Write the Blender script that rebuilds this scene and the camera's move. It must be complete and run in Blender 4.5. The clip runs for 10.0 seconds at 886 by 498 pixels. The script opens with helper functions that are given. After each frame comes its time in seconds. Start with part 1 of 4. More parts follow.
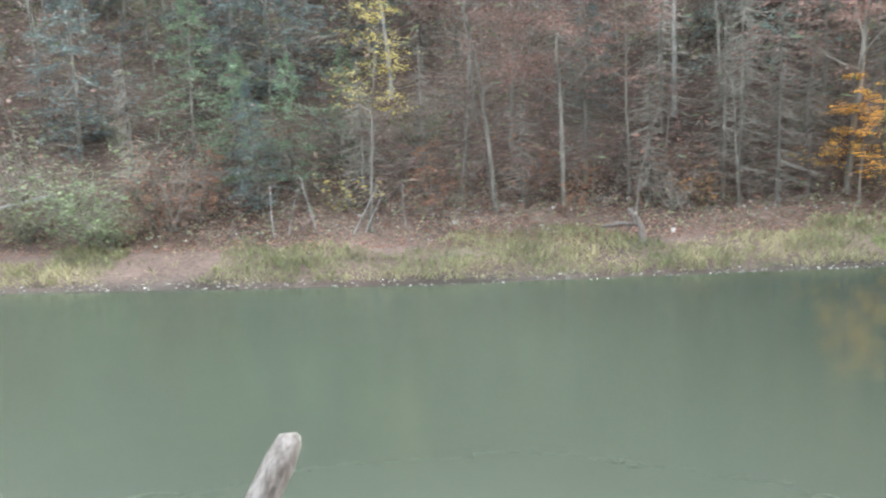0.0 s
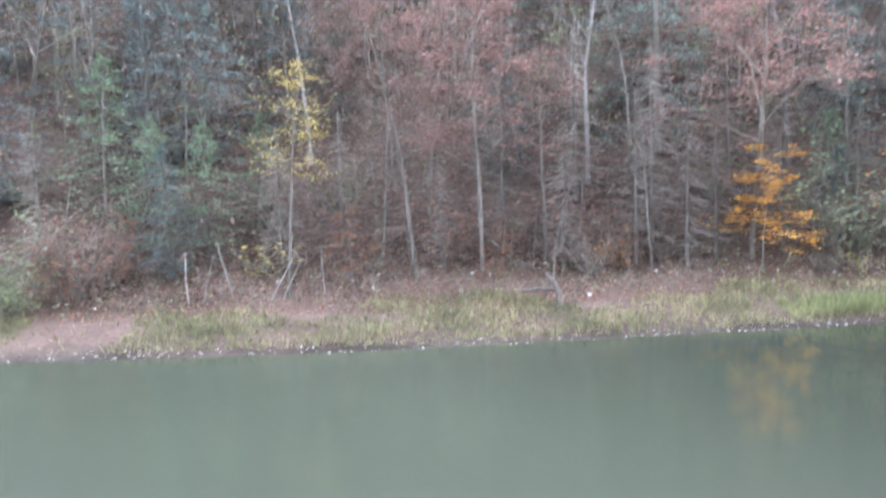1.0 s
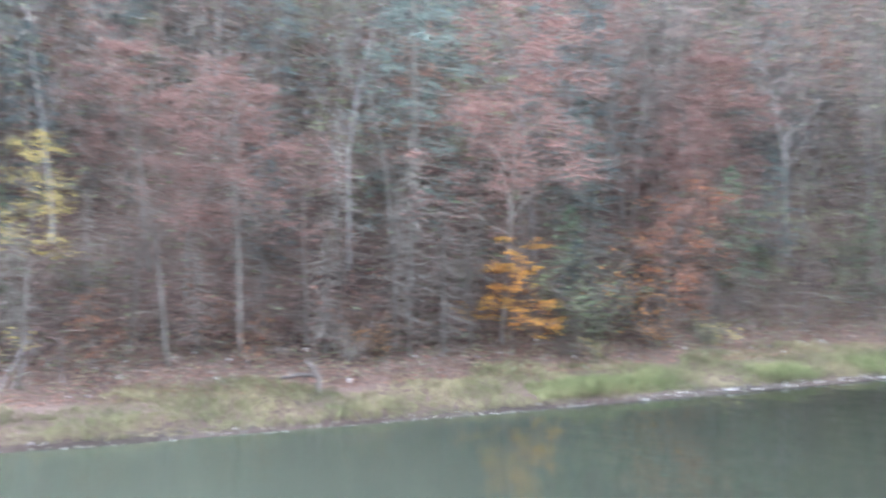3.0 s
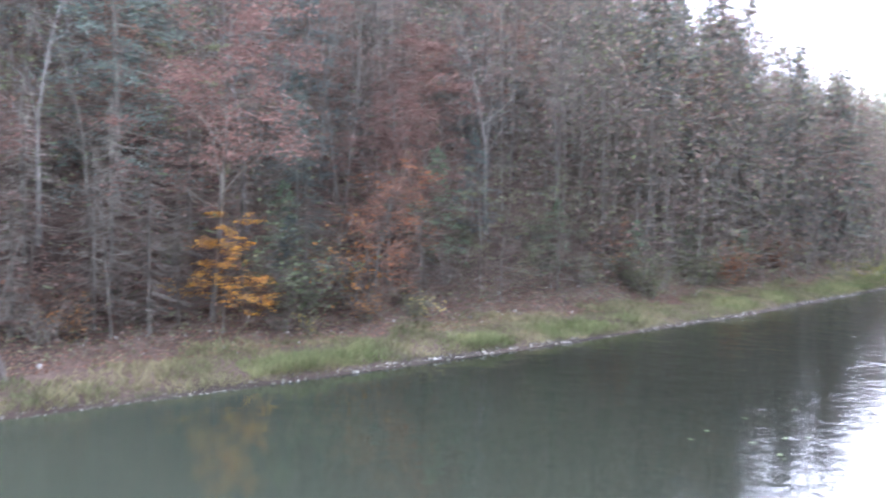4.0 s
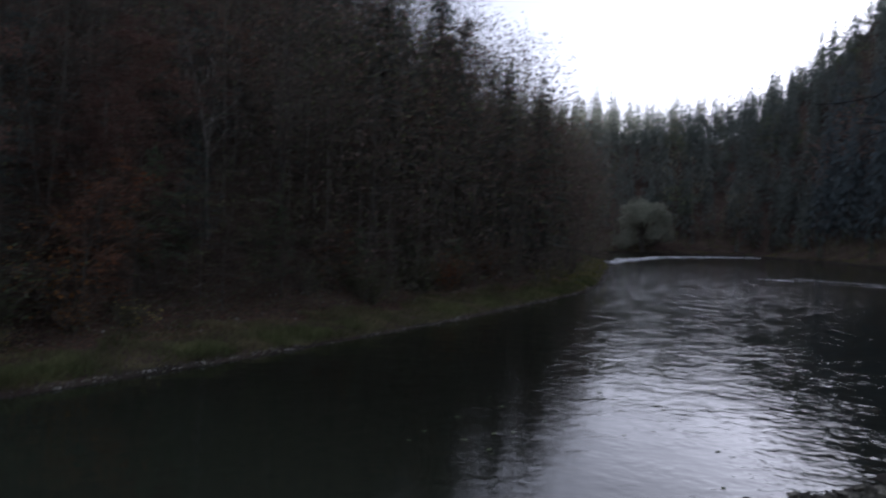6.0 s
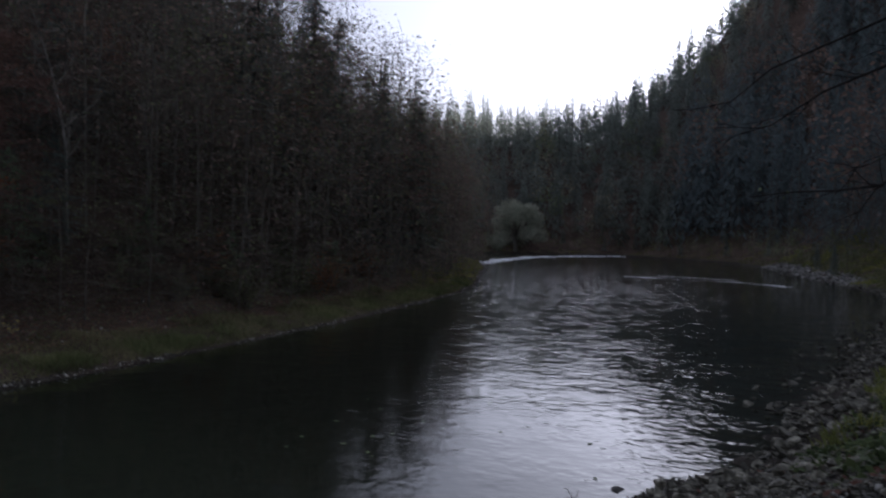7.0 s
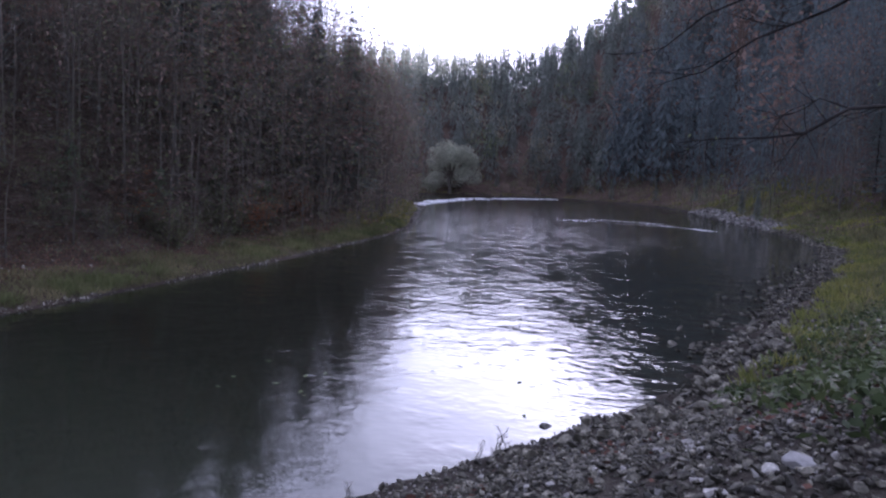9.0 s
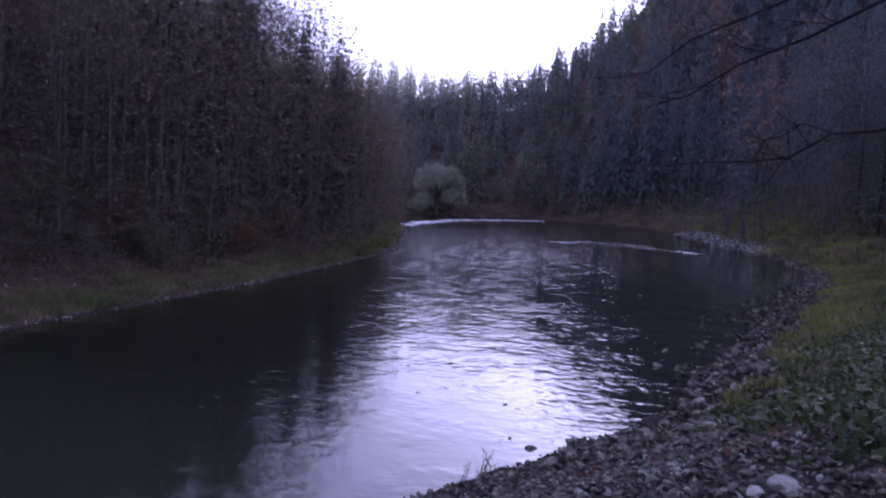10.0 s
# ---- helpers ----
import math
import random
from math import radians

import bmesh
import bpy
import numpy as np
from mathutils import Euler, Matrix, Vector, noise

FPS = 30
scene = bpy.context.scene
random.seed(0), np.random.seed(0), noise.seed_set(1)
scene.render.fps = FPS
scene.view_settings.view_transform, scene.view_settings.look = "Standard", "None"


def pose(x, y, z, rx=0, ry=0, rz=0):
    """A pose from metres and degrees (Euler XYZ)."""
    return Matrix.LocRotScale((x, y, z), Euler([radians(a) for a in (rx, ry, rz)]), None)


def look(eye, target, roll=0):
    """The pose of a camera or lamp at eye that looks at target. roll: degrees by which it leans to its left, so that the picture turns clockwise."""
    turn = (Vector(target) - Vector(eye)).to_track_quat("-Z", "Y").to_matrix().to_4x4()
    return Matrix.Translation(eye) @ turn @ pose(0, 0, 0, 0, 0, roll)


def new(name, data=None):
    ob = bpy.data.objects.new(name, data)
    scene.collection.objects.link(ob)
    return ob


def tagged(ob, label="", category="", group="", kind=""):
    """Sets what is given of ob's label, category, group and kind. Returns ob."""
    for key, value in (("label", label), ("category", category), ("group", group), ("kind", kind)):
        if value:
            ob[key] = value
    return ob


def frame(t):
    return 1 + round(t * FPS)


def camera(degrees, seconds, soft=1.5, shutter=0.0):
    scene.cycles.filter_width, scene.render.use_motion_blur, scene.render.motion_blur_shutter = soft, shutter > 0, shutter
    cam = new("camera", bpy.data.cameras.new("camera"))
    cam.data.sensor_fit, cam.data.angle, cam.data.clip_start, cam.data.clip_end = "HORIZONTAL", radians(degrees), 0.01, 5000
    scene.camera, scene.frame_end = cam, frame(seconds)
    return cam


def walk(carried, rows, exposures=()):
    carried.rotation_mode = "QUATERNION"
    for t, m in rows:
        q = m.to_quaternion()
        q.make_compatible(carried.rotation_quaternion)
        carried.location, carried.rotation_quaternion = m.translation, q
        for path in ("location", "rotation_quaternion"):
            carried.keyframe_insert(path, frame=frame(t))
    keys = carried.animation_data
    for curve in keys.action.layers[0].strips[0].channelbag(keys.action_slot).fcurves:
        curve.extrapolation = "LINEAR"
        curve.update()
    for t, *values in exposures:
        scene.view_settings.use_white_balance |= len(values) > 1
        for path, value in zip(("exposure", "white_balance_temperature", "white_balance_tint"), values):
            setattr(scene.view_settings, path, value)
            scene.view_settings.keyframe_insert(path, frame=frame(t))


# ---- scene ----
EYE = 4.0
cam = camera(55.05, 10.0, soft=2.2, shutter=0.5)
# seconds, heading, pitch, roll
TURN = [
    (0.0, 0.00, -11.10, 2.60), (0.5, -3.01, -10.74, 1.60), (1.0, -5.38, -6.89, 2.01), (1.5, -5.83, -2.31, 1.70),
    (2.0, -6.37, 0.18, 1.13), (2.5, -10.93, -0.59, 0.41), (2.8, -16.35, -1.23, 0.18), (3.0, -21.23, -1.41, -0.09), (3.2, -26.09, -2.10, -0.67),
    (4.3, -43.27, -2.31, -0.94), (4.5, -44.61, -1.89, -0.95), (5.0, -48.88, -2.08, -0.72), (5.5, -53.12, -2.19, -1.13),
    (6.0, -58.74, -1.81, -2.39), (6.2, -60.99, -1.06, -1.62), (7.3, -68.75, -2.13, -2.75), (7.5, -69.46, -3.20, -3.49),
    (8.0, -70.57, -6.03, -4.31), (8.2, -70.90, -6.01, -3.93), (8.5, -71.67, -6.32, -3.53), (9.0, -71.47, -5.15, -2.73), (9.2, -71.52, -4.50, -2.65), (9.5, -71.48, -4.87, -2.37),
    (9.7, -71.95, -3.20, -2.90), (9.8, -72.15, -3.20, -3.08), (10.0, -72.36, -3.69, -3.15),
]
walk(cam, [(t, pose(0, 0, EYE, 90 + p, r, y)) for t, y, p, r in TURN],
     exposures=[(0, 4.96, 5800, 9), (1.0, 5.15, 5450, 21), (2.0, 5.25, 5200, 21), (2.5, 5.28, 5250, 19), (3.2, 5.1, 5400, 19), (4.3, 4.2, 5400, 24), (5.0, 2.5, 5450, 21), (5.5, 1.65, 5400, 21),
                (6.2, 0.7, 5500, 20), (7.3, 0.75, 5500, 21), (8.0, 1.85, 5550, 24), (9.0, 2.2, 5250, 35), (9.4, 2.08, 5050, 52), (9.7, 1.95, 5020, 50), (10.0, 1.57, 4980, 53)])

# ---- light: a bright hazy sky, the low sun hidden behind the valley side ----
SUN_AZ, SUN_EL = 104.0, 16.0
world = bpy.data.worlds.new("sky")
scene.world = world
world.use_nodes = True
wn = world.node_tree.nodes
sky = wn.new("ShaderNodeTexSky")
sky.sky_type, sky.sun_disc = "NISHITA", False
sky.sun_elevation, sky.sun_rotation = radians(SUN_EL), radians(SUN_AZ)
sky.air_density, sky.dust_density, sky.ozone_density = 1.0, 4.0, 1.5
haze = wn.new("ShaderNodeHueSaturation")  # thin cloud takes most of the colour out of the sky
haze.inputs["Saturation"].default_value = 0.22
even = wn.new("ShaderNodeGamma")  # and evens out its brightness
even.inputs["Gamma"].default_value = 0.8
world.node_tree.links.new(sky.outputs[0], even.inputs["Color"])
world.node_tree.links.new(even.outputs[0], haze.inputs["Color"])
world.node_tree.links.new(haze.outputs[0], wn["Background"].inputs[0])
wn["Background"].inputs[1].default_value = 0.15
sun = new("sun", bpy.data.lights.new("sun", "SUN"))
sun.data.energy, sun.data.angle, sun.data.color = 5.0, radians(0.6), (1.0, 0.88, 0.7)
a, e = radians(SUN_AZ), radians(SUN_EL)
sun.matrix_world = look((math.sin(a) * 50, math.cos(a) * 50, 90), (0, 0, 90 - 50 * math.tan(e)))

# ---- materials ----
def mat(name, rough=0.8, spec=0.3):
    m = bpy.data.materials.new(name)
    m.use_nodes = True
    b = m.node_tree.nodes["Principled BSDF"]
    b.inputs["Roughness"].default_value = rough
    b.inputs["Specular IOR Level"].default_value = spec
    return m, m.node_tree.nodes, m.node_tree.links, b


def ramp(nodes, stops):
    r = nodes.new("ShaderNodeValToRGB")
    r.color_ramp.elements[0].position, r.color_ramp.elements[0].color = stops[0][0], (*stops[0][1], 1)
    r.color_ramp.elements[1].position, r.color_ramp.elements[1].color = stops[-1][0], (*stops[-1][1], 1)
    for p, c in stops[1:-1]:
        r.color_ramp.elements.new(p).color = (*c, 1)
    return r


def noise_tex(nodes, links, scale, detail=4.0, rough=0.6, stretch=None, coords="Object"):
    tc = nodes.new("ShaderNodeTexCoord")
    n = nodes.new("ShaderNodeTexNoise")
    n.inputs["Scale"].default_value, n.inputs["Detail"].default_value, n.inputs["Roughness"].default_value = scale, detail, rough
    if stretch:
        mp = nodes.new("ShaderNodeMapping")
        mp.inputs["Scale"].default_value = stretch
        links.new(tc.outputs[coords], mp.inputs["Vector"])
        links.new(mp.outputs[0], n.inputs["Vector"])
    else:
        links.new(tc.outputs[coords], n.inputs["Vector"])
    return n


def bump(nodes, links, height, bsdf, strength, distance):
    b = nodes.new("ShaderNodeBump")
    b.inputs["Strength"].default_value, b.inputs["Distance"].default_value = strength, distance
    links.new(height, b.inputs["Height"])
    links.new(b.outputs[0], bsdf.inputs["Normal"])
    return b


def vary(nodes, links, col, bsdf, island=0.3, thing=0.25):
    """Brightness that differs from piece to piece and from thing to thing."""
    hsv = nodes.new("ShaderNodeHueSaturation")
    links.new(col, hsv.inputs["Color"])
    geo, oi = nodes.new("ShaderNodeNewGeometry"), nodes.new("ShaderNodeObjectInfo")
    m1, m2, ml = nodes.new("ShaderNodeMapRange"), nodes.new("ShaderNodeMapRange"), nodes.new("ShaderNodeMath")
    m1.inputs["To Min"].default_value, m1.inputs["To Max"].default_value = 1 - island, 1 + island
    m2.inputs["To Min"].default_value, m2.inputs["To Max"].default_value = 1 - thing, 1 + thing
    links.new(geo.outputs["Random Per Island"], m1.inputs["Value"])
    links.new(oi.outputs["Random"], m2.inputs["Value"])
    ml.operation = "MULTIPLY"
    links.new(m1.outputs[0], ml.inputs[0])
    links.new(m2.outputs[0], ml.inputs[1])
    links.new(ml.outputs[0], hsv.inputs["Value"])
    links.new(hsv.outputs[0], bsdf.inputs["Base Color"])


def leaf_mat(name, dark, light, through_light=0.45, scale=1.3, rough=0.85, spec=0.06):
    m, n, l, b = mat(name, rough, spec)
    t = noise_tex(n, l, scale, 3)
    r = ramp(n, [(0.3, dark), (0.7, light)])
    l.new(t.outputs["Fac"], r.inputs["Fac"])
    vary(n, l, r.outputs["Color"], b, 0.22, 0.16)
    tr, mix = n.new("ShaderNodeBsdfTranslucent"), n.new("ShaderNodeMixShader")
    l.new(b.inputs["Base Color"].links[0].from_socket, tr.inputs["Color"])
    mix.inputs["Fac"].default_value = through_light
    l.new(b.outputs[0], mix.inputs[1])
    l.new(tr.outputs[0], mix.inputs[2])
    l.new(mix.outputs[0], n["Material Output"].inputs["Surface"])
    return m


def bark_mat(name, dark, light, scale=6.0):
    m, n, l, b = mat(name, 0.95, 0.05)
    t = noise_tex(n, l, scale, 5, 0.65, (1, 1, 0.25))
    r = ramp(n, [(0.32, dark), (0.68, light)])
    l.new(t.outputs["Fac"], r.inputs["Fac"])
    vary(n, l, r.outputs["Color"], b, 0.12, 0.3)
    bump(n, l, t.outputs["Fac"], b, 0.6, 0.02)
    return m


BARK = bark_mat("grey_bark", (0.058, 0.053, 0.043), (0.18, 0.167, 0.138))
PALE_BARK = bark_mat("pale_bark", (0.12, 0.112, 0.098), (0.25, 0.235, 0.21))
DARK_BARK = bark_mat("dark_bark", (0.03, 0.026, 0.024), (0.09, 0.08, 0.07))
WET_BARK = bark_mat("wet_black_bark", (0.014, 0.013, 0.012), (0.045, 0.041, 0.037))
TWIG = bark_mat("twig_bark", (0.088, 0.08, 0.063), (0.195, 0.178, 0.145), 2.0)
WEATHERED = bark_mat("weathered_wood", (0.055, 0.046, 0.037), (0.16, 0.142, 0.122), 26.0)
RUST = leaf_mat("rust_leaves", (0.16, 0.093, 0.064), (0.28, 0.17, 0.12))
PINK = leaf_mat("faded_red_leaves", (0.14, 0.087, 0.069), (0.228, 0.146, 0.116))
ORANGE = leaf_mat("orange_leaves", (0.52, 0.24, 0.035), (0.74, 0.45, 0.08), 0.4)
AMBER = leaf_mat("amber_leaves", (0.30, 0.14, 0.05), (0.48, 0.26, 0.09), 0.35)
YELLOW = leaf_mat("yellow_leaves", (0.31, 0.25, 0.075), (0.51, 0.42, 0.15), 0.4)
OLIVE = leaf_mat("olive_leaves", (0.10, 0.11, 0.06), (0.22, 0.225, 0.125))
WILLOW = leaf_mat("willow_leaves", (0.24, 0.25, 0.19), (0.38, 0.39, 0.30), 0.4, 0.5)
PALE = leaf_mat("pale_grey_green_leaves", (0.115, 0.14, 0.07), (0.225, 0.26, 0.145))
BROWN = leaf_mat("brown_leaves", (0.13, 0.095, 0.075), (0.27, 0.20, 0.165))
NEEDLE = leaf_mat("spruce_needles", (0.09, 0.115, 0.097), (0.155, 0.185, 0.155), 0.5)
NEEDLE_BLUE = leaf_mat("blue_green_needles", (0.085, 0.109, 0.1), (0.147, 0.176, 0.158), 0.5)
NEEDLE_BRIGHT = leaf_mat("fresh_green_needles", (0.10, 0.14, 0.085), (0.175, 0.225, 0.14), 0.5)
GRASS = leaf_mat("bank_grass", (0.075, 0.09, 0.042), (0.225, 0.20, 0.11), 0.3, 0.8)
GRASS_GREEN = leaf_mat("green_grass", (0.095, 0.122, 0.036), (0.29, 0.275, 0.085), 0.3, 0.4)
TUSSOCK = leaf_mat("tussock_grass", (0.075, 0.10, 0.04), (0.20, 0.20, 0.095), 0.3, 0.8)
IVY = leaf_mat("ivy_leaves", (0.022, 0.038, 0.014), (0.12, 0.15, 0.06), 0.25, 1.5, 0.55, 0.15)
RUSSET = leaf_mat("russet_leaves", (0.19, 0.085, 0.043), (0.33, 0.163, 0.083), 0.4)
WET_LEAF = leaf_mat("wet_fallen_leaves", (0.045, 0.022, 0.016), (0.12, 0.062, 0.044), 0.1, 3.0)
# far foliage painted paler and greyer, with the haze put into its colour
FAR_NEEDLE_HAZE = leaf_mat("far_needles_with_haze", (0.13, 0.15, 0.135), (0.25, 0.275, 0.235), 0.72, 0.15)
FAR_GREEN_HAZE = leaf_mat("far_leaves_with_haze", (0.18, 0.175, 0.13), (0.33, 0.31, 0.21), 0.72, 0.15)
# spruce needles again, with blue haze painted into the base colour
SHADE_NEEDLE_HAZE = leaf_mat("needles_with_blue_haze", (0.09, 0.112, 0.112), (0.155, 0.182, 0.182), 0.5, 0.3)


def ground_material():
    """Leaf-strewn soil that turns to stony mud along the water, by the mesh's own share of gravel."""
    m, n, l, b = mat("bank_soil", 0.95, 0.1)
    big, fine = noise_tex(n, l, 0.35, 4), noise_tex(n, l, 9.0, 6, 0.7)
    r1 = ramp(n, [(0.35, (0.058, 0.043, 0.034)), (0.5, (0.085, 0.063, 0.05)), (0.68, (0.12, 0.092, 0.074))])
    r3 = ramp(n, [(0.35, (0.02, 0.018, 0.014)), (0.5, (0.034, 0.03, 0.024)), (0.68, (0.058, 0.052, 0.043))])
    r2 = ramp(n, [(0.3, (0.45, 0.42, 0.40)), (0.7, (1.35, 1.3, 1.25))])
    for r in (r1, r3):
        l.new(big.outputs["Fac"], r.inputs["Fac"])
    l.new(fine.outputs["Fac"], r2.inputs["Fac"])
    share = n.new("ShaderNodeAttribute")
    share.attribute_name = "gravel"
    kind_mix, mx = n.new("ShaderNodeMixRGB"), n.new("ShaderNodeMixRGB")
    l.new(share.outputs["Fac"], kind_mix.inputs[0])
    l.new(r1.outputs[0], kind_mix.inputs[1])
    l.new(r3.outputs[0], kind_mix.inputs[2])
    mx.blend_type, mx.inputs[0].default_value = "MULTIPLY", 1.0
    l.new(kind_mix.outputs[0], mx.inputs[1])
    l.new(r2.outputs[0], mx.inputs[2])
    l.new(mx.outputs[0], b.inputs["Base Color"])
    bump(n, l, fine.outputs["Fac"], b, 0.8, 0.06)
    return m


def stone_material(name, dark, mid, light, rough=0.8, spec=0.25):
    m, n, l, b = mat(name, rough, spec)
    t = noise_tex(n, l, 7.0, 6, 0.7)
    r = ramp(n, [(0.3, dark), (0.5, mid), (0.72, light)])
    l.new(t.outputs["Fac"], r.inputs["Fac"])
    vary(n, l, r.outputs["Color"], b, 0.6, 0.45)
    bump(n, l, t.outputs["Fac"], b, 0.5, 0.02)
    return m


GROUND = ground_material()
STONE = stone_material("grey_river_stone", (0.024, 0.022, 0.016), (0.078, 0.073, 0.055), (0.27, 0.255, 0.2))
PALE_STONE = stone_material("pale_limestone", (0.16, 0.152, 0.135), (0.25, 0.24, 0.215), (0.37, 0.355, 0.32))
CHALK = stone_material("white_limestone", (0.25, 0.245, 0.23), (0.36, 0.35, 0.335), (0.46, 0.45, 0.43))
WET_STONE = stone_material("wet_stone", (0.045, 0.045, 0.04), (0.10, 0.095, 0.085), (0.18, 0.17, 0.15))


def water_material():
    m, n, l, b = mat("green_river_water", 0.04, 0.5)
    b.inputs["IOR"].default_value = 1.33
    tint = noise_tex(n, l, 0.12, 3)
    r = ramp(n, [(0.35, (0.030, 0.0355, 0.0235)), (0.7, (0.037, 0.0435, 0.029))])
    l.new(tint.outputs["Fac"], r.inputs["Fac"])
    # painted dimming: the base colour darkens downstream, from x 1 to 16
    dim_mix, dim_ramp = n.new("ShaderNodeMixRGB"), n.new("ShaderNodeMapRange")
    dim_ramp.inputs["From Min"].default_value, dim_ramp.inputs["From Max"].default_value = 1.0, 16.0
    dim_mix.inputs[2].default_value = (0.0115, 0.0132, 0.0088, 1)
    l.new(dim_ramp.outputs[0], dim_mix.inputs[0])
    l.new(r.outputs[0], dim_mix.inputs[1])
    l.new(dim_mix.outputs[0], b.inputs["Base Color"])
    # calm near the far bank and in the pool, choppy in the riffle down the stream
    long_w = noise_tex(n, l, 2.2, 2, 0.5, (1.0, 0.7, 1.0))
    short_w = noise_tex(n, l, 4.6, 3, 0.55, (1.0, 0.75, 1.0))
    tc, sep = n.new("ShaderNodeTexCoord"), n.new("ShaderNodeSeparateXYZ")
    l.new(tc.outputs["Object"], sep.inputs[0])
    chop = n.new("ShaderNodeMapRange")
    chop.inputs["From Min"].default_value, chop.inputs["From Max"].default_value = 5.0, 30.0
    chop.inputs["To Min"].default_value, chop.inputs["To Max"].default_value = 0.06, 0.62
    l.new(sep.outputs["X"], chop.inputs["Value"])
    l.new(sep.outputs["X"], dim_ramp.inputs["Value"])
    # a breath of wind dulls the pool in front of the beach
    dull = n.new("ShaderNodeMapRange")
    dull.inputs["From Min"].default_value, dull.inputs["From Max"].default_value = 3.0, 9.0
    dull.inputs["To Min"].default_value, dull.inputs["To Max"].default_value = 0.17, 0.03
    l.new(sep.outputs["X"], dull.inputs["Value"])
    l.new(dull.outputs[0], b.inputs["Roughness"])
    add, mul = n.new("ShaderNodeMath"), n.new("ShaderNodeMath")
    add.operation, add.inputs[1].default_value = "MULTIPLY_ADD", 0.5
    l.new(short_w.outputs["Fac"], add.inputs[0])
    l.new(long_w.outputs["Fac"], add.inputs[2])
    patch = noise_tex(n, l, 0.9, 3, 0.6, (0.7, 0.8, 1.0))
    ruffled = n.new("ShaderNodeMapRange")
    ruffled.inputs["From Min"].default_value, ruffled.inputs["From Max"].default_value = 0.42, 0.62
    ruffled.inputs["To Min"].default_value, ruffled.inputs["To Max"].default_value = 0.55, 1.15
    l.new(patch.outputs["Fac"], ruffled.inputs["Value"])
    rapid = n.new("ShaderNodeMapRange")
    rapid.inputs["From Min"].default_value, rapid.inputs["From Max"].default_value = 36.0, 58.0
    rapid.inputs["To Min"].default_value, rapid.inputs["To Max"].default_value = 1.0, 2.1
    l.new(sep.outputs["X"], rapid.inputs["Value"])
    fast = n.new("ShaderNodeMath")
    fast.operation = "MULTIPLY"
    l.new(chop.outputs[0], fast.inputs[0])
    l.new(rapid.outputs[0], fast.inputs[1])
    # livelier water along the stony near shore
    off, lee, slack = n.new("ShaderNodeMath"), n.new("ShaderNodeMapRange"), n.new("ShaderNodeMath")
    off.operation, off.inputs[1].default_value, slack.operation = "MULTIPLY_ADD", 0.14, "MULTIPLY"
    l.new(sep.outputs["X"], off.inputs[0])
    l.new(sep.outputs["Y"], off.inputs[2])
    lee.inputs["From Min"].default_value, lee.inputs["From Max"].default_value = 3.4, 7.0
    lee.inputs["To Min"].default_value, lee.inputs["To Max"].default_value = 1.7, 1.0
    l.new(off.outputs[0], lee.inputs["Value"])
    l.new(fast.outputs[0], slack.inputs[0])
    l.new(lee.outputs[0], slack.inputs[1])
    both = n.new("ShaderNodeMath")
    both.operation = mul.operation = "MULTIPLY"
    l.new(slack.outputs[0], both.inputs[0])
    l.new(ruffled.outputs[0], both.inputs[1])
    l.new(add.outputs[0], mul.inputs[0])
    l.new(both.outputs[0], mul.inputs[1])
    bump(n, l, mul.outputs[0], b, 1.0, 0.04)
    return m


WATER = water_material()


# ---- mesh helpers ----
class Heap:
    """Collects tubes, leaves and blobs, and makes one mesh of them."""

    def __init__(self):
        self.v, self.f, self.n, self.mi = [], [], 0, []

    def add(self, verts, faces, slot=0):
        verts = np.asarray(verts, float)
        self.v.append(verts)
        for f in faces:
            self.f.append(tuple(i + self.n for i in f))
        self.mi += [slot] * len(faces)
        self.n += len(verts)

    def tube(self, pts, radii, sides=5, slot=0, cap=False):
        pts = [Vector(p) for p in pts]
        vs, fs = [], []
        for i, p in enumerate(pts):
            d = (pts[min(i + 1, len(pts) - 1)] - pts[max(i - 1, 0)])
            d = d.normalized() if d.length > 1e-9 else Vector((0, 0, 1))
            u = d.cross(Vector((0.31, 0.93, 0.17))).normalized()
            w = d.cross(u)
            for k in range(sides):
                q = p + radii[i] * (math.cos(6.2832 * k / sides) * u + math.sin(6.2832 * k / sides) * w)
                vs.append(q[:])
        for i in range(len(pts) - 1):
            for k in range(sides):
                k2 = (k + 1) % sides
                fs.append((i * sides + k, i * sides + k2, (i + 1) * sides + k2, (i + 1) * sides + k))
        if cap:
            fs.append(tuple((len(pts) - 1) * sides + k for k in range(sides)))
        self.add(vs, fs, slot)

    def quads(self, c, u, w, slot=0):
        """Many lozenge leaves at once: centres, half lengths, half widths."""
        c, u, w = np.asarray(c), np.asarray(u), np.asarray(w)
        if not len(c):
            return
        v = np.stack([c - u, c + w, c + u, c - w], 1).reshape(-1, 3)
        k = np.arange(len(c)) * 4 + self.n
        self.v.append(v)
        self.f += list(map(tuple, np.stack([k, k + 1, k + 2, k + 3], 1).tolist()))
        self.mi += [slot] * len(c)
        self.n += len(v)

    def mesh(self, name, mats, smooth=False):
        me = bpy.data.meshes.new(name)
        v = np.concatenate(self.v) if self.v else np.zeros((0, 3))
        me.from_pydata(v.tolist(), [], self.f)
        for m in (mats if isinstance(mats, (list, tuple)) else [mats]):
            me.materials.append(m)
        if any(self.mi):
            me.polygons.foreach_set("material_index", self.mi)
        if smooth:
            me.polygons.foreach_set("use_smooth", [True] * len(me.polygons))
        me.update()
        return me


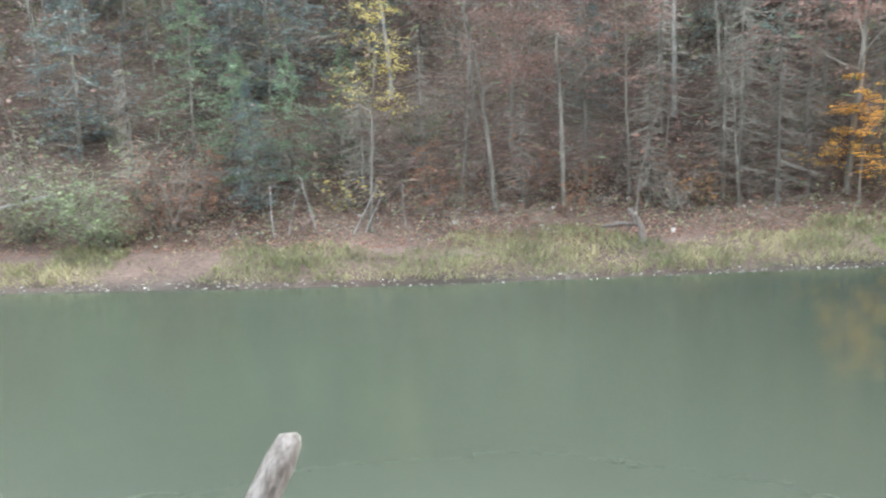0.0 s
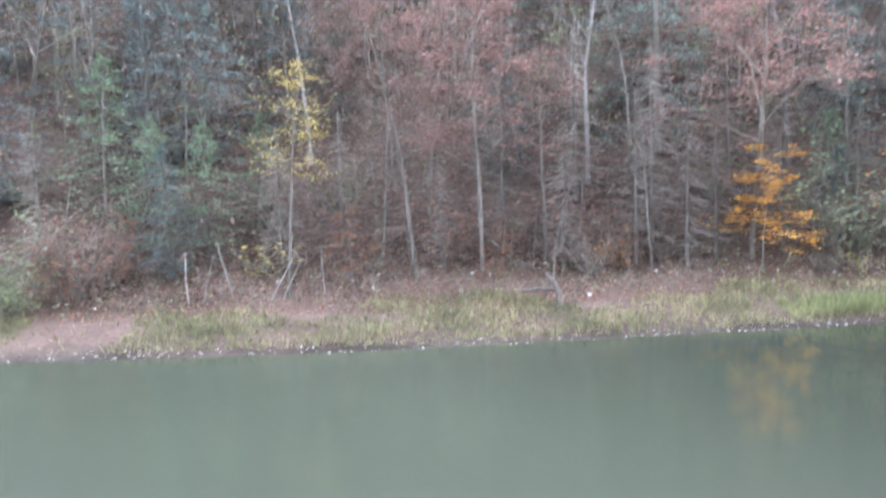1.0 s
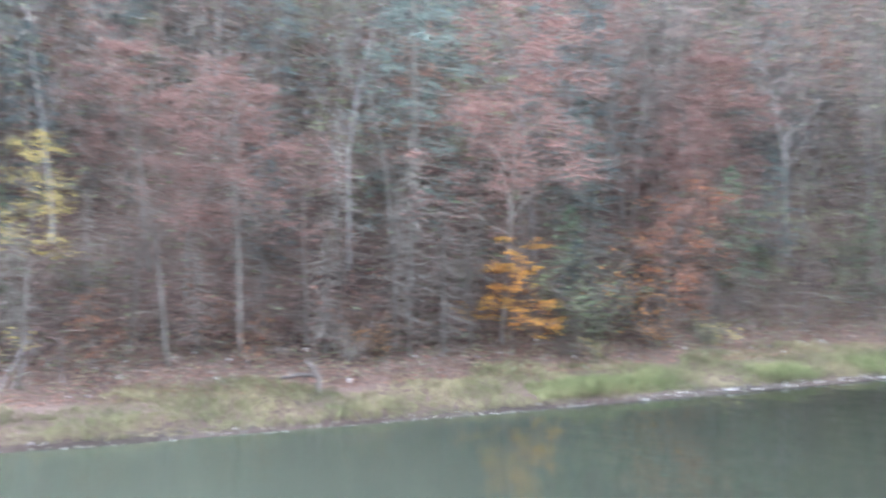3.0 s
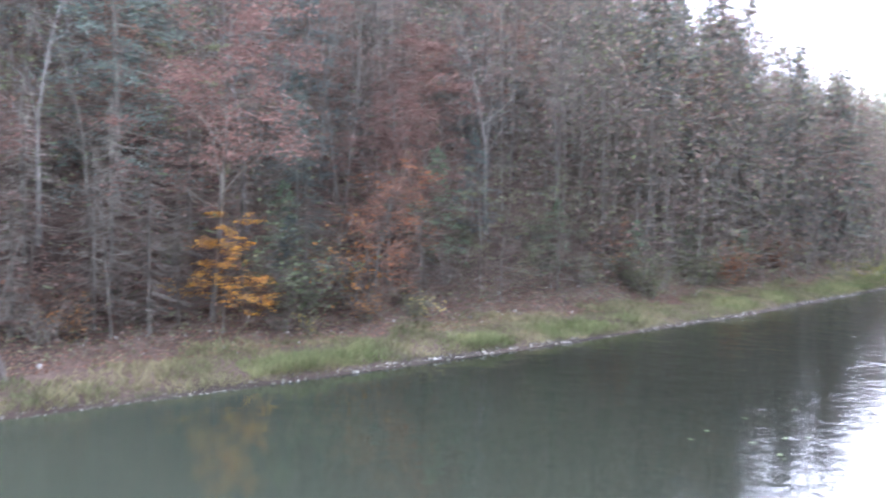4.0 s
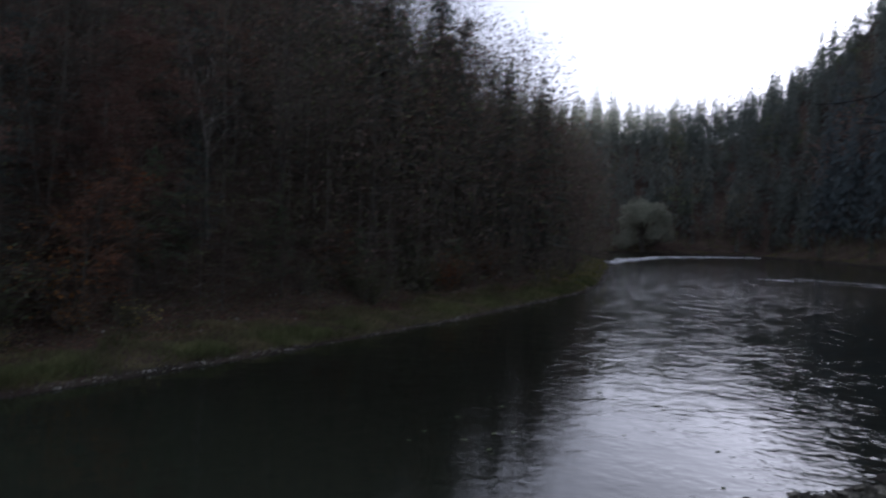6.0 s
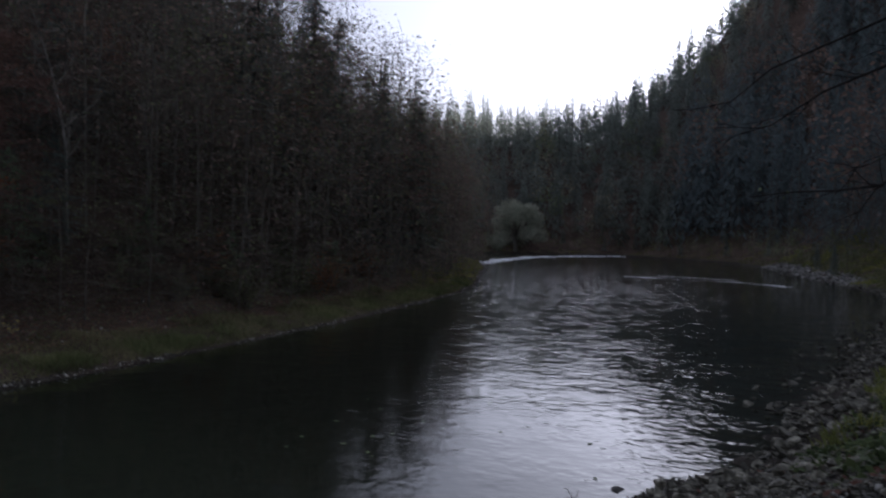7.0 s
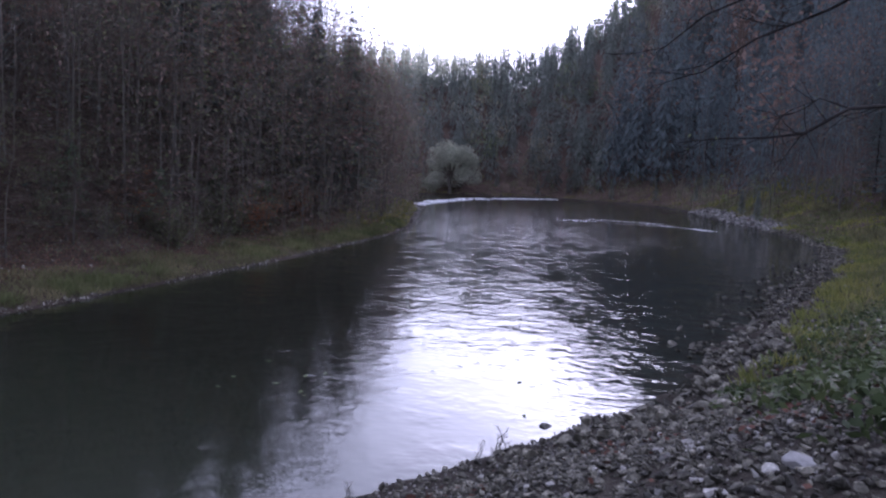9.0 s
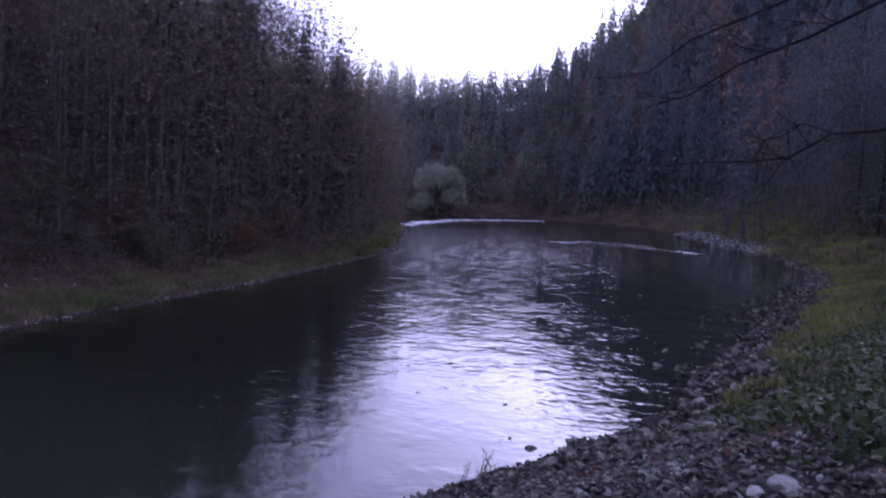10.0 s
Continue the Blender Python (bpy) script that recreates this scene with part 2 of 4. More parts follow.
def leaves(rng, c, size, flat=0.5, spread=0.0):
    """Half axes for leaves with centres c; flat: 1 lies level, 0 any way."""
    n = len(c)
    u = rng.normal(size=(n, 3)) * (1, 1, 1 - flat)
    u /= np.linalg.norm(u, axis=1)[:, None]
    x = rng.normal(size=(n, 3)) * (1, 1, 1 - flat)
    w = np.cross(np.cross(u, x), u)
    w /= np.linalg.norm(w, axis=1)[:, None] + 1e-9
    s = size * rng.uniform(0.6, 1.4, (n, 1))
    return u * s, w * s * 0.55


def child(name, me, parent, label=""):
    ob = new(name, me)
    ob.parent = parent
    return tagged(ob, label)


# ---- the lie of the land ----
OPP = [(-600, 22), (-60, 18), (-20, 17.4), (-9.5, 17.6), (-5, 17.1), (0, 16.6), (8, 16.5), (20, 16.7), (30, 17.3), (38, 18.2), (47, 19.2),
       (56, 21), (68, 25), (83, 30), (100, 37), (108, 50), (108, 75), (100, 120), (80, 300)]
NEAR = [(-600, 10), (-60, 7), (-20, 6.6), (-5, 6.5), (0, 6.1), (5, 5.2), (9.3, 4.1), (11.5, 3.0), (13.4, 2.2), (15.8, 0.8), (22.5, -0.3),
        (30.5, -1.6), (49.5, -5.1), (63.5, -6.2), (76, -5.2), (94, -1.0), (126, 5.5), (142, 11), (151, 20), (158, 30), (150, 44), (140, 53), (133, 72), (128, 115), (110, 300)]


def line_distance(x, y, line):
    best = np.full(x.shape, 1e9)
    for (ax, ay), (bx, by) in zip(line, line[1:]):
        dx, dy = bx - ax, by - ay
        k = np.clip(((x - ax) * dx + (y - ay) * dy) / (dx * dx + dy * dy), 0, 1)
        best = np.minimum(best, np.hypot(x - ax - k * dx, y - ay - k * dy))
    return best


def in_river(x, y):
    ring = OPP + NEAR[::-1]
    inside = np.zeros(x.shape, bool)
    for (ax, ay), (bx, by) in zip(ring, ring[1:] + ring[:1]):
        cross = (ay > y) != (by > y)
        with np.errstate(divide="ignore", invalid="ignore"):
            xi = (bx - ax) * (y - ay) / (by - ay if by != ay else 1e-9) + ax
        inside ^= cross & (x < xi)
    return inside


def wobble(x, y):
    return (np.sin(0.31 * x + 1.3 * np.sin(0.17 * y)) * np.sin(0.27 * y + 0.7) * 0.5
            + np.sin(0.9 * x + 0.6 * y + 1.1) * np.sin(0.7 * y - 0.5 * x) * 0.22 + np.sin(2.3 * x + 1.1 * y) * np.sin(1.9 * y - 0.8 * x) * 0.08)


def height(x, y):
    x, y = np.asarray(x, float), np.asarray(y, float)
    wet = in_river(x, y)
    do, dn = line_distance(x, y, OPP), line_distance(x, y, NEAR)
    d = np.minimum(do, dn)
    north = np.interp(do, [0, 0.7, 3, 5, 8, 60, 110, 400], [0, 0.13, 0.42, 0.95, 2.9, 42, 58, 66])
    spur = np.interp(do, [0, 0.7, 3, 5, 8, 45, 110, 400], [0, 0.13, 0.42, 1.3, 4.2, 40, 58, 66])
    a = np.clip((x - 32) / 20, 0, 1)
    north = north * (1 - a) + spur * a
    # unseen hillside behind the eye, raised beyond 22 m to block the sun
    here = np.interp(dn, [0, 1, 3, 6.3, 10, 22, 60, 110, 400], [0, 0.25, 1.05, 2.45, 2.9, 4.5, 24, 52, 64])
    flat = np.interp(dn, [0, 1.5, 6, 12, 20, 60, 110, 400], [0, 0.35, 1.2, 2.0, 8.0, 52, 90, 100])
    steep = np.interp(dn, [0, 3, 12, 45, 90, 150, 400], [0, 0.7, 5, 28.5, 60.5, 80, 86])
    far = np.interp(dn, [0, 3, 55, 80, 400], [0, 0.6, 25, 27, 6])
    a = np.clip((x - 14) / 16, 0, 1)
    south = here * (1 - a) + flat * a
    a = np.clip((x - 75) / 30, 0, 1)
    south = south * (1 - a) + steep * a
    ang = np.degrees(np.arctan2(x, y))
    a = np.clip((87 - ang) / 11, 0, 1) * np.clip((x - 110) / 20, 0, 1)
    south = south * (1 - a) + far * a
    a = np.clip((x - 255) / 60, 0, 1)
    south = south * (1 - a) + 22 * a
    # an unseen ridge added down the valley to block low sun from the far hillside
    a = np.clip((x - 290) / 50, 0, 1) * np.clip((440 - x) / 60, 0, 1) * np.clip((95 - y) / 60, 0, 1)
    south = south * (1 - a) + 38 * a
    # the shaded side rises steeply where the valley narrows
    # last term: unseen extra height past 90 degrees, added to block the sun
    south = south + (3 * np.clip((ang - 80) / 2.5, 0, 1) + 20 * np.clip((ang - 84) / 6, 0, 1) + 14 * np.clip((ang - 90) / 8, 0, 1)) * np.clip((dn - 20) / 40, 0, 1) * np.clip((x - 40) / 30, 0, 1)
    z = np.where(do < dn, north, south)
    rough = np.interp(d, [0, 2, 8, 40], [0.03, 0.10, 0.55, 2.0])
    z = z + wobble(x, y) * rough
    bed = -np.interp(d, [0, 1.5, 5], [0.02, 0.35, 1.1])
    # an uneven stony margin along the near shore
    lumps = (np.sin(2.9 * x + 1.7 * np.sin(2.3 * y)) * np.sin(3.7 * y + 0.9 * x) + 0.6 * np.sin(5.3 * x - 2.1 * y)) * 0.10
    return np.where(wet, bed, z) + np.where(dn < do, lumps * np.interp(dn, [0, 1.2, 2.5], [1, 0.7, 0.0]) * np.clip((x - 10) / 6, 0.15, 1), 0)


def h(x, y):
    return float(height(np.array([x]), np.array([y]))[0])


def steps(*spans):
    out = []
    for a, b, s in spans:
        out += list(np.arange(a, b, s))
    return np.array(out + [spans[-1][1]])


def build_ground():
    xs = steps((-1500, -200, 130), (-200, -60, 14), (-60, -26, 2.5), (-26, 4, 0.6), (4, 26, 0.35), (26, 70, 0.8), (70, 180, 2.2), (180, 460, 10), (460, 1700, 140))
    ys = steps((-1500, -200, 130), (-200, -40, 10), (-40, -10, 1.5), (-10, 8, 0.35), (8, 15, 0.8), (15, 24, 0.3), (24, 60, 1.0), (60, 140, 3.5), (140, 300, 16), (300, 1500, 150))
    X, Y = np.meshgrid(xs, ys, indexing="ij")
    Z = height(X.ravel(), Y.ravel())
    v = np.stack([X.ravel(), Y.ravel(), Z], 1)
    ny = len(ys)
    i, j = np.meshgrid(np.arange(len(xs) - 1), np.arange(ny - 1), indexing="ij")
    k = (i * ny + j).ravel()
    f = np.stack([k, k + ny, k + ny + 1, k + 1], 1)
    me = bpy.data.meshes.new("ground")
    me.from_pydata(v.tolist(), [], f.tolist())
    me.polygons.foreach_set("use_smooth", [True] * len(me.polygons))
    me.materials.append(GROUND)
    fx, fy = X.ravel(), Y.ravel()
    dn, do, wet = line_distance(fx, fy, NEAR), line_distance(fx, fy, OPP), in_river(fx, fy)
    shore = np.where(do < dn, 0.35 - do, np.maximum(1.3 - dn, np.minimum(9 - dn, (15 - 0.6 * dn - fx) / 2))) + wobble(fx * 3, fy * 3) * 0.5
    share = np.where(wet, 1.0, np.clip(shore + 0.5, 0, 1))
    me.attributes.new("gravel", "FLOAT", "POINT").data.foreach_set("value", share.astype(np.float32))
    tagged(new("ground", me), "wooded valley soil strewn with brown leaf litter", "ground", kind="structure")
    bm = bmesh.new()
    bmesh.ops.create_grid(bm, x_segments=40, y_segments=20, size=1)
    for q in bm.verts:
        q.co = Vector((q.co.x * 420 - 130, q.co.y * 160 + 140, 0))
    me = bpy.data.meshes.new("river")
    bm.to_mesh(me)
    bm.free()
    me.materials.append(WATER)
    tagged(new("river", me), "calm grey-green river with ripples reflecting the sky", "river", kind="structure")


build_ground()


# ---- trees ----
def bend(rng, start, way, length, n, wander, droop=0.0):
    p, d, out = Vector(start), Vector(way).normalized(), [Vector(start)]
    for i in range(n):
        d = (d + Vector(rng.normal(size=3)) * wander + Vector((0, 0, -droop))).normalized()
        p = p + d * (length / n)
        out.append(p.copy())
    return out


def broadleaf(seed, tall, mats, leaf=0, leaf_size=0.07, crown_from=0.35, spread=0.3, lean=0.04, limbs=13, girth=None, twigs=4, flat=0.5, up=0.7):
    """A deciduous tree at the origin, bare or with sparse leaves: trunk, branches and, if any, foliage meshes."""
    rng = np.random.default_rng(seed)
    trunk, branch, fol = Heap(), Heap(), Heap()
    girth = girth or tall * 0.0086
    spine = bend(rng, (0, 0, -0.3), (rng.normal() * lean, rng.normal() * lean, 1), tall, 9, 0.045)
    rad = [girth * (1.25 if i == 0 else 1) * (1 - 0.92 * (i / 9) ** 1.1) + 0.004 for i in range(10)]
    trunk.tube(spine, rad, 7)
    tips = []
    for k in range(limbs):
        f = crown_from + (0.97 - crown_from) * (k + rng.uniform(0, 0.8)) / limbs
        i = min(int(f * 9), 8)
        p = spine[i].lerp(spine[i + 1], f * 9 - i)
        a = k * 2.4 + rng.uniform(-0.5, 0.5)
        L = tall * spread * (1.15 - f * 0.75) * rng.uniform(0.7, 1.2)
        limb = bend(rng, p, (math.cos(a), math.sin(a), up * rng.uniform(0.4, 1.3)), L, 5, 0.13)
        r0 = max(rad[i] * 0.42, 0.008)
        (trunk if r0 > 0.03 else branch).tube(limb, [r0 * (1 - 0.17 * q) for q in range(6)], 4)
        for j in range(twigs):
            q = limb[1 + (j % 4)].lerp(limb[2 + (j % 4)], rng.uniform())
            d = (limb[-1] - limb[0]).normalized() + Vector(rng.normal(size=3)) * 0.6
            sub = bend(rng, q, d, L * rng.uniform(0.3, 0.6), 3, 0.16)
            branch.tube(sub, [r0 * 0.45, r0 * 0.33, r0 * 0.22, 0.003], 3)
            tips += sub[1:]
            for _ in range(3):
                q2 = sub[1].lerp(sub[3], rng.uniform())
                tw = bend(rng, q2, (sub[3] - sub[0]).normalized() + Vector(rng.normal(size=3)) * 0.8, L * rng.uniform(0.12, 0.3), 2, 0.15)
                branch.tube(tw, [max(r0 * 0.2, 0.005), 0.005, 0.003], 3)
                tips += tw[1:]
    if leaf:
        t = np.array([p[:] for p in tips])
        c = t[rng.integers(0, len(t), leaf)] + rng.normal(size=(leaf, 3)) * tall * 0.022 * np.array([1, 1, 0.6 * (1.2 - flat)])
        fol.quads(c, *leaves(rng, c, leaf_size, flat))
    out = [("trunk", trunk.mesh("trunk", mats[0], True)), ("crown", branch.mesh("crown", mats[1]))]
    if leaf:
        out.append(("foliage", fol.mesh("foliage", mats[2])))
    return out


def spruce(seed, tall, mats, wide=0.2, step=0.42, from_z=0.12, dead=False, sprays=16, thick=0.17):
    """A conifer with drooping whorls; dead: bare grey boughs."""
    rng = np.random.default_rng(seed)
    trunk, crown = Heap(), Heap()
    spine = bend(rng, (0, 0, -0.3), (rng.normal() * 0.02, rng.normal() * 0.02, 1), tall + 0.3, 6, 0.012)
    trunk.tube(spine, [tall * 0.012 * (1 - i / 6.2) + 0.01 for i in range(7)], 6)
    z = tall * from_z
    while z < tall * 0.985:
        f = z / tall
        R = tall * wide * (1 - f) ** 0.8 * rng.uniform(0.8, 1.1) + 0.12
        n = 6 if f < 0.85 else 4
        a0 = rng.uniform(0, 6.28)
        for k in range(n):
            if rng.uniform() < 0.1:
                continue
            a = a0 + 6.2832 * k / n + rng.uniform(-0.25, 0.25)
            r = R * rng.uniform(0.65, 1.15)
            d = np.array([math.cos(a), math.sin(a), 0])
            side = np.array([-math.sin(a), math.cos(a), 0])
            s = np.linspace(0.05, 1, 5)
            sag = 0.10 * r - rng.uniform(0.25, 0.6) * r * s ** 1.3 + 0.18 * r * s ** 3 + rng.uniform(-0.12, 0.12)
            pts = np.outer(s * r, d) + np.stack([0 * s, 0 * s, z + sag], 1)
            if dead:
                crown.tube(pts[[0, 2, 4]], [0.02, 0.012, 0.004], 3)
                for q in range(12):
                    p = pts[q % 4] + (pts[q % 4 + 1] - pts[q % 4]) * rng.uniform()
                    e = p + side * rng.choice([-1, 1]) * r * rng.uniform(0.15, 0.4) + d * r * rng.uniform(0.05, 0.3) + np.array([0, 0, -0.12 * r * rng.uniform()])
                    crown.tube([p, e], [0.007, 0.003], 3)
                continue
            # a row of hanging sprays to both sides of the bough
            t = rng.uniform(0.15, 1.0, sprays * 2)
            c = np.stack([np.interp(t, s, pts[:, i]) for i in range(3)], 1)
            sg = np.where(np.arange(sprays * 2) % 2, 1.0, -1.0)[:, None]
            ln = (r * 0.15 * (1.15 - 0.6 * t) + 0.04)[:, None] * rng.uniform(0.6, 1.25, (sprays * 2, 1))
            u = (d * 0.75 + side * sg * 0.85 + np.array([0, 0, -0.38])) * ln
            w = np.cross(u, np.array([0, 0, 1.0]) + rng.normal(size=(sprays * 2, 3)) * 0.45)
            w *= (thick * ln / (np.linalg.norm(w, axis=1)[:, None] + 1e-6)) * 1.0
            crown.quads(c + u, u, w)
        z += step * (1.15 - 0.5 * f) * rng.uniform(0.8, 1.2)
    return [("trunk", trunk.mesh("trunk", mats[0], True)), ("crown", crown.mesh("crown", mats[1]))]


def soft_conifer(seed, tall, mats, wide=0.27, boughs=64, sprays=85, from_z=0.08, size=0.075):
    """A ragged broad conifer: level plumes of fine sprays, uneven in reach."""
    rng = np.random.default_rng(seed)
    trunk, crown = Heap(), Heap()
    spine = bend(rng, (0, 0, -0.3), (rng.normal() * 0.03, rng.normal() * 0.03, 1), tall + 0.3, 6, 0.02)
    trunk.tube(spine, [tall * 0.011 * (1 - i / 6.2) + 0.01 for i in range(7)], 6)
    for k in range(boughs):
        f = from_z + (0.99 - from_z) * (k + rng.uniform()) / boughs
        a = k * 2.4 + rng.uniform(-0.5, 0.5)
        r = tall * wide * min(1.0, (1 - f) * 1.7 + 0.10) ** 0.9 * rng.uniform(0.45, 1.15)
        d, side = np.array([math.cos(a), math.sin(a), 0]), np.array([-math.sin(a), math.cos(a), 0])
        p0 = np.array(spine[min(int(f * 6), 5)].lerp(spine[min(int(f * 6), 5) + 1], f * 6 - min(int(f * 6), 5))[:])
        rise = rng.uniform(-0.25, 0.2)
        crown.tube([p0, p0 + d * r * 0.9 + (0, 0, rise * r * 0.9 - 0.1 * r)], [0.018, 0.004], 3, 1)
        t = rng.uniform(0.12, 1.0, sprays) ** 0.75
        lat = rng.normal(size=sprays) * r * 0.2 * (1.15 - t * 0.7)
        c = p0 + np.outer(t * r, d) + np.outer(lat, side)
        c[:, 2] += rise * r * t - 0.12 * r * t ** 2 - 0.25 * np.abs(lat) + rng.normal(size=sprays) * 0.07
        u, w = leaves(rng, c, size, 0.7)
        crown.quads(c, u, w * 0.6)
    return [("trunk", trunk.mesh("trunk", mats[0], True)), ("crown", crown.mesh("crown", (mats[1], TWIG)))]


def shrub(seed, tall, mats, stems=9, leaf=500, leaf_size=0.05, spread=0.6, flat=0.3):
    rng = np.random.default_rng(seed)
    st, fol = Heap(), Heap()
    tips = []
    for k in range(stems):
        a = rng.uniform(0, 6.28)
        L = tall * rng.uniform(0.7, 1.15)
        s = bend(rng, (rng.normal() * 0.12, rng.normal() * 0.12, -0.1), (math.cos(a) * spread, math.sin(a) * spread, 1), L, 5, 0.12, 0.03)
        st.tube(s, [0.022, 0.018, 0.014, 0.010, 0.007, 0.003], 4)
        for j in range(9):
            q = s[1 + j % 4].lerp(s[2 + j % 4], rng.uniform())
            b = bend(rng, q, Vector(rng.normal(size=3)) + Vector((0, 0, 0.4)), L * rng.uniform(0.2, 0.42), 3, 0.2)
            st.tube(b, [0.009, 0.007, 0.005, 0.003], 3)
            tips += b[1:]
            for _ in range(2):
                tw = bend(rng, b[2], Vector(rng.normal(size=3)), L * rng.uniform(0.1, 0.2), 1, 0.1)
                st.tube(tw, [0.005, 0.003], 3)
                tips.append(tw[-1])
    out = [("crown", st.mesh("crown", mats[0]))]
    if leaf:
        t = np.array([p[:] for p in tips])
        c = t[rng.integers(0, len(t), leaf)] + rng.normal(size=(leaf, 3)) * tall * 0.05
        fol.quads(c, *leaves(rng, c, leaf_size, flat))
        out.append(("foliage", fol.mesh("foliage", mats[1])))
    return out


KINDS = {}


def kind(key, name, label, category, group, parts):
    KINDS[key] = [name, label, category, group, parts]


def plant(key, x, y, turn=0.0, size=1.0, tip=(0, 0), sink=0.0):
    name, label, category, group, parts = KINDS[key]
    root = new(name)
    root.empty_display_size = 0.2
    tagged(root, label, category, group)
    for pn, me in parts:
        child(pn, me, root)
    root.matrix_world = pose(x, y, h(x, y) - sink, tip[0], tip[1], turn) @ Matrix.Diagonal((size, size, size, 1))
    return root


G_B, G_C, G_S = "broadleaf trees on the wooded slopes", "conifers on the wooded slopes", "shrubs along the river bank"
for i in range(4):
    kind(f"bare{i}", "bare_tree", "slender leafless grey-barked tree on the steep wooded slope", "tree", G_B,
         broadleaf(10 + i, 8.5 + i, (BARK, TWIG), limbs=15, crown_from=0.3, spread=0.26, lean=0.06))
    kind(f"rust{i}", "beech_tree", "young beech with sparse rust-brown autumn leaves on the slope", "tree", G_B,
         broadleaf(30 + i, 7.0 + i, (BARK, TWIG, (RUST, PINK, PINK, BROWN)[i]), leaf=2700, leaf_size=0.05, crown_from=0.28, spread=0.3, flat=0.6))
for i in range(2):
    kind(f"pale{i}", "bare_tree", "pale-barked leafless tree with forked crown on the slope", "tree", G_B,
         broadleaf(50 + i, 9.5, (PALE_BARK, PALE_BARK), limbs=13, crown_from=0.38, spread=0.3, lean=0.08, girth=0.085, up=1.0))
    kind(f"olive{i}", "broadleaf_tree", "small tree with thin olive-green leaves near the bank", "tree", G_B,
         broadleaf(54 + i, 6.0 + i, (BARK, TWIG, OLIVE), leaf=1500, leaf_size=0.055, crown_from=0.15, spread=0.36, flat=0.9, up=0.2))
for i in range(3):
    kind(f"spruce{i}", "spruce_tree", "dark blue-green spruce with drooping boughs on the slope", "tree", G_C,
         spruce(60 + i, 10.0 + 2 * i, (DARK_BARK, (NEEDLE, NEEDLE_BLUE, NEEDLE)[i]), wide=0.18, step=0.33))
for i in range(3):
    kind(f"soft{i}", "conifer", "ragged blue-green conifer with soft layered boughs on the slope", "tree", G_C,
         soft_conifer(64 + i, 7.0 + 1.5 * i, (BARK, (NEEDLE_BLUE, NEEDLE, NEEDLE_BLUE)[i]), wide=0.3 - 0.03 * i))
kind("fir", "fir_tree", "fresh green young fir with level boughs on the slope", "tree", G_C, soft_conifer(70, 4.6, (BARK, NEEDLE_BRIGHT), wide=0.36, boughs=46, size=0.06))
kind("dead", "dead_conifer", "dead grey conifer with bare horizontal boughs", "tree", G_C, spruce(71, 6.0, (BARK, TWIG), wide=0.24, step=0.34, dead=True))
for i in range(2):
    kind(f"brush{i}", "bare_shrub", "tangled leafless brown shrub on the lower slope", "shrub", G_S, shrub(80 + i, 1.7 + 0.5 * i, (TWIG, BROWN), leaf=180))
kind("rustbush", "rusty_shrub", "low shrub with rust-red autumn leaves on the lower slope", "shrub", G_S, shrub(84, 1.6, (TWIG, RUST), leaf=950, leaf_size=0.034, flat=0.7))
kind("redbush", "red_shrub", "dark red leafy shrub at the foot of the slope", "shrub", G_S, shrub(89, 1.7, (TWIG, RUSSET), leaf=900, leaf_size=0.045))
kind("palebush", "pale_shrub", "grey-green willow shrub leaning over the river bank", "shrub", G_S, shrub(85, 2.2, (TWIG, PALE), leaf=1500, leaf_size=0.05, stems=7, flat=0.88))
kind("olivebush", "green_shrub", "olive-green leafy shrub at the foot of the slope", "shrub", G_S, shrub(86, 1.7, (TWIG, OLIVE), leaf=700))
kind("amberbush", "amber_shrub", "low shrub with amber autumn leaves at the foot of the slope", "shrub", G_S, shrub(87, 1.5, (TWIG, AMBER), leaf=420, flat=0.8))
kind("yellowbush", "yellow_green_shrub", "small yellow-green shrub at the foot of the slope", "shrub", G_S, shrub(88, 0.8, (TWIG, YELLOW), leaf=160, stems=5, flat=0.8))
kind("orange", "orange_beech", "small beech sapling with glowing orange-yellow leaves", "tree", "",
     broadleaf(90, 3.55, (BARK, TWIG, ORANGE), leaf=6500, leaf_size=0.038, crown_from=0.3, spread=0.33, flat=0.98, up=0.02, limbs=15, twigs=5, girth=0.03))
kind("yellow", "yellow_maple", "slim maple with thin pale yellow leaves on the slope", "tree", "",
     broadleaf(91, 6.2, (BARK, TWIG, YELLOW), leaf=1900, leaf_size=0.04, crown_from=0.5, spread=0.19, flat=0.85, up=0.3, limbs=16, girth=0.045, lean=0.01))
for i in range(3):
    kind(f"sapling{i}", "sapling", "thin leafless sapling among the trees on the slope", "tree", G_B,
         broadleaf(100 + i, 4.5 + i, (BARK, TWIG), limbs=9, twigs=2, crown_from=0.25, spread=0.25, lean=0.12, girth=0.035))
    kind(f"leafy{i}", "leafy_sapling", "thin sapling with sparse faded autumn leaves on the slope", "tree", G_B,
         broadleaf(110 + i, 4.0 + i, (BARK, TWIG, (BROWN, PINK, OLIVE)[i]), leaf=1100, leaf_size=0.055, limbs=10, twigs=2, crown_from=0.2, spread=0.36, girth=0.035, flat=0.9, up=0.12))
kind("red", "red_beech", "full young beech with faded red autumn crown on the slope", "tree", G_B,
     broadleaf(120, 7.6, (BARK, TWIG, PINK), leaf=8500, leaf_size=0.046, crown_from=0.36, spread=0.34, flat=0.7, limbs=18, up=0.55))
kind("russet", "russet_beech", "young beech with russet-brown leaves in level layers", "tree", G_B,
     broadleaf(121, 5.0, (BARK, TWIG, RUSSET), leaf=2600, leaf_size=0.05, crown_from=0.12, spread=0.34, flat=0.92, up=0.1, limbs=14))

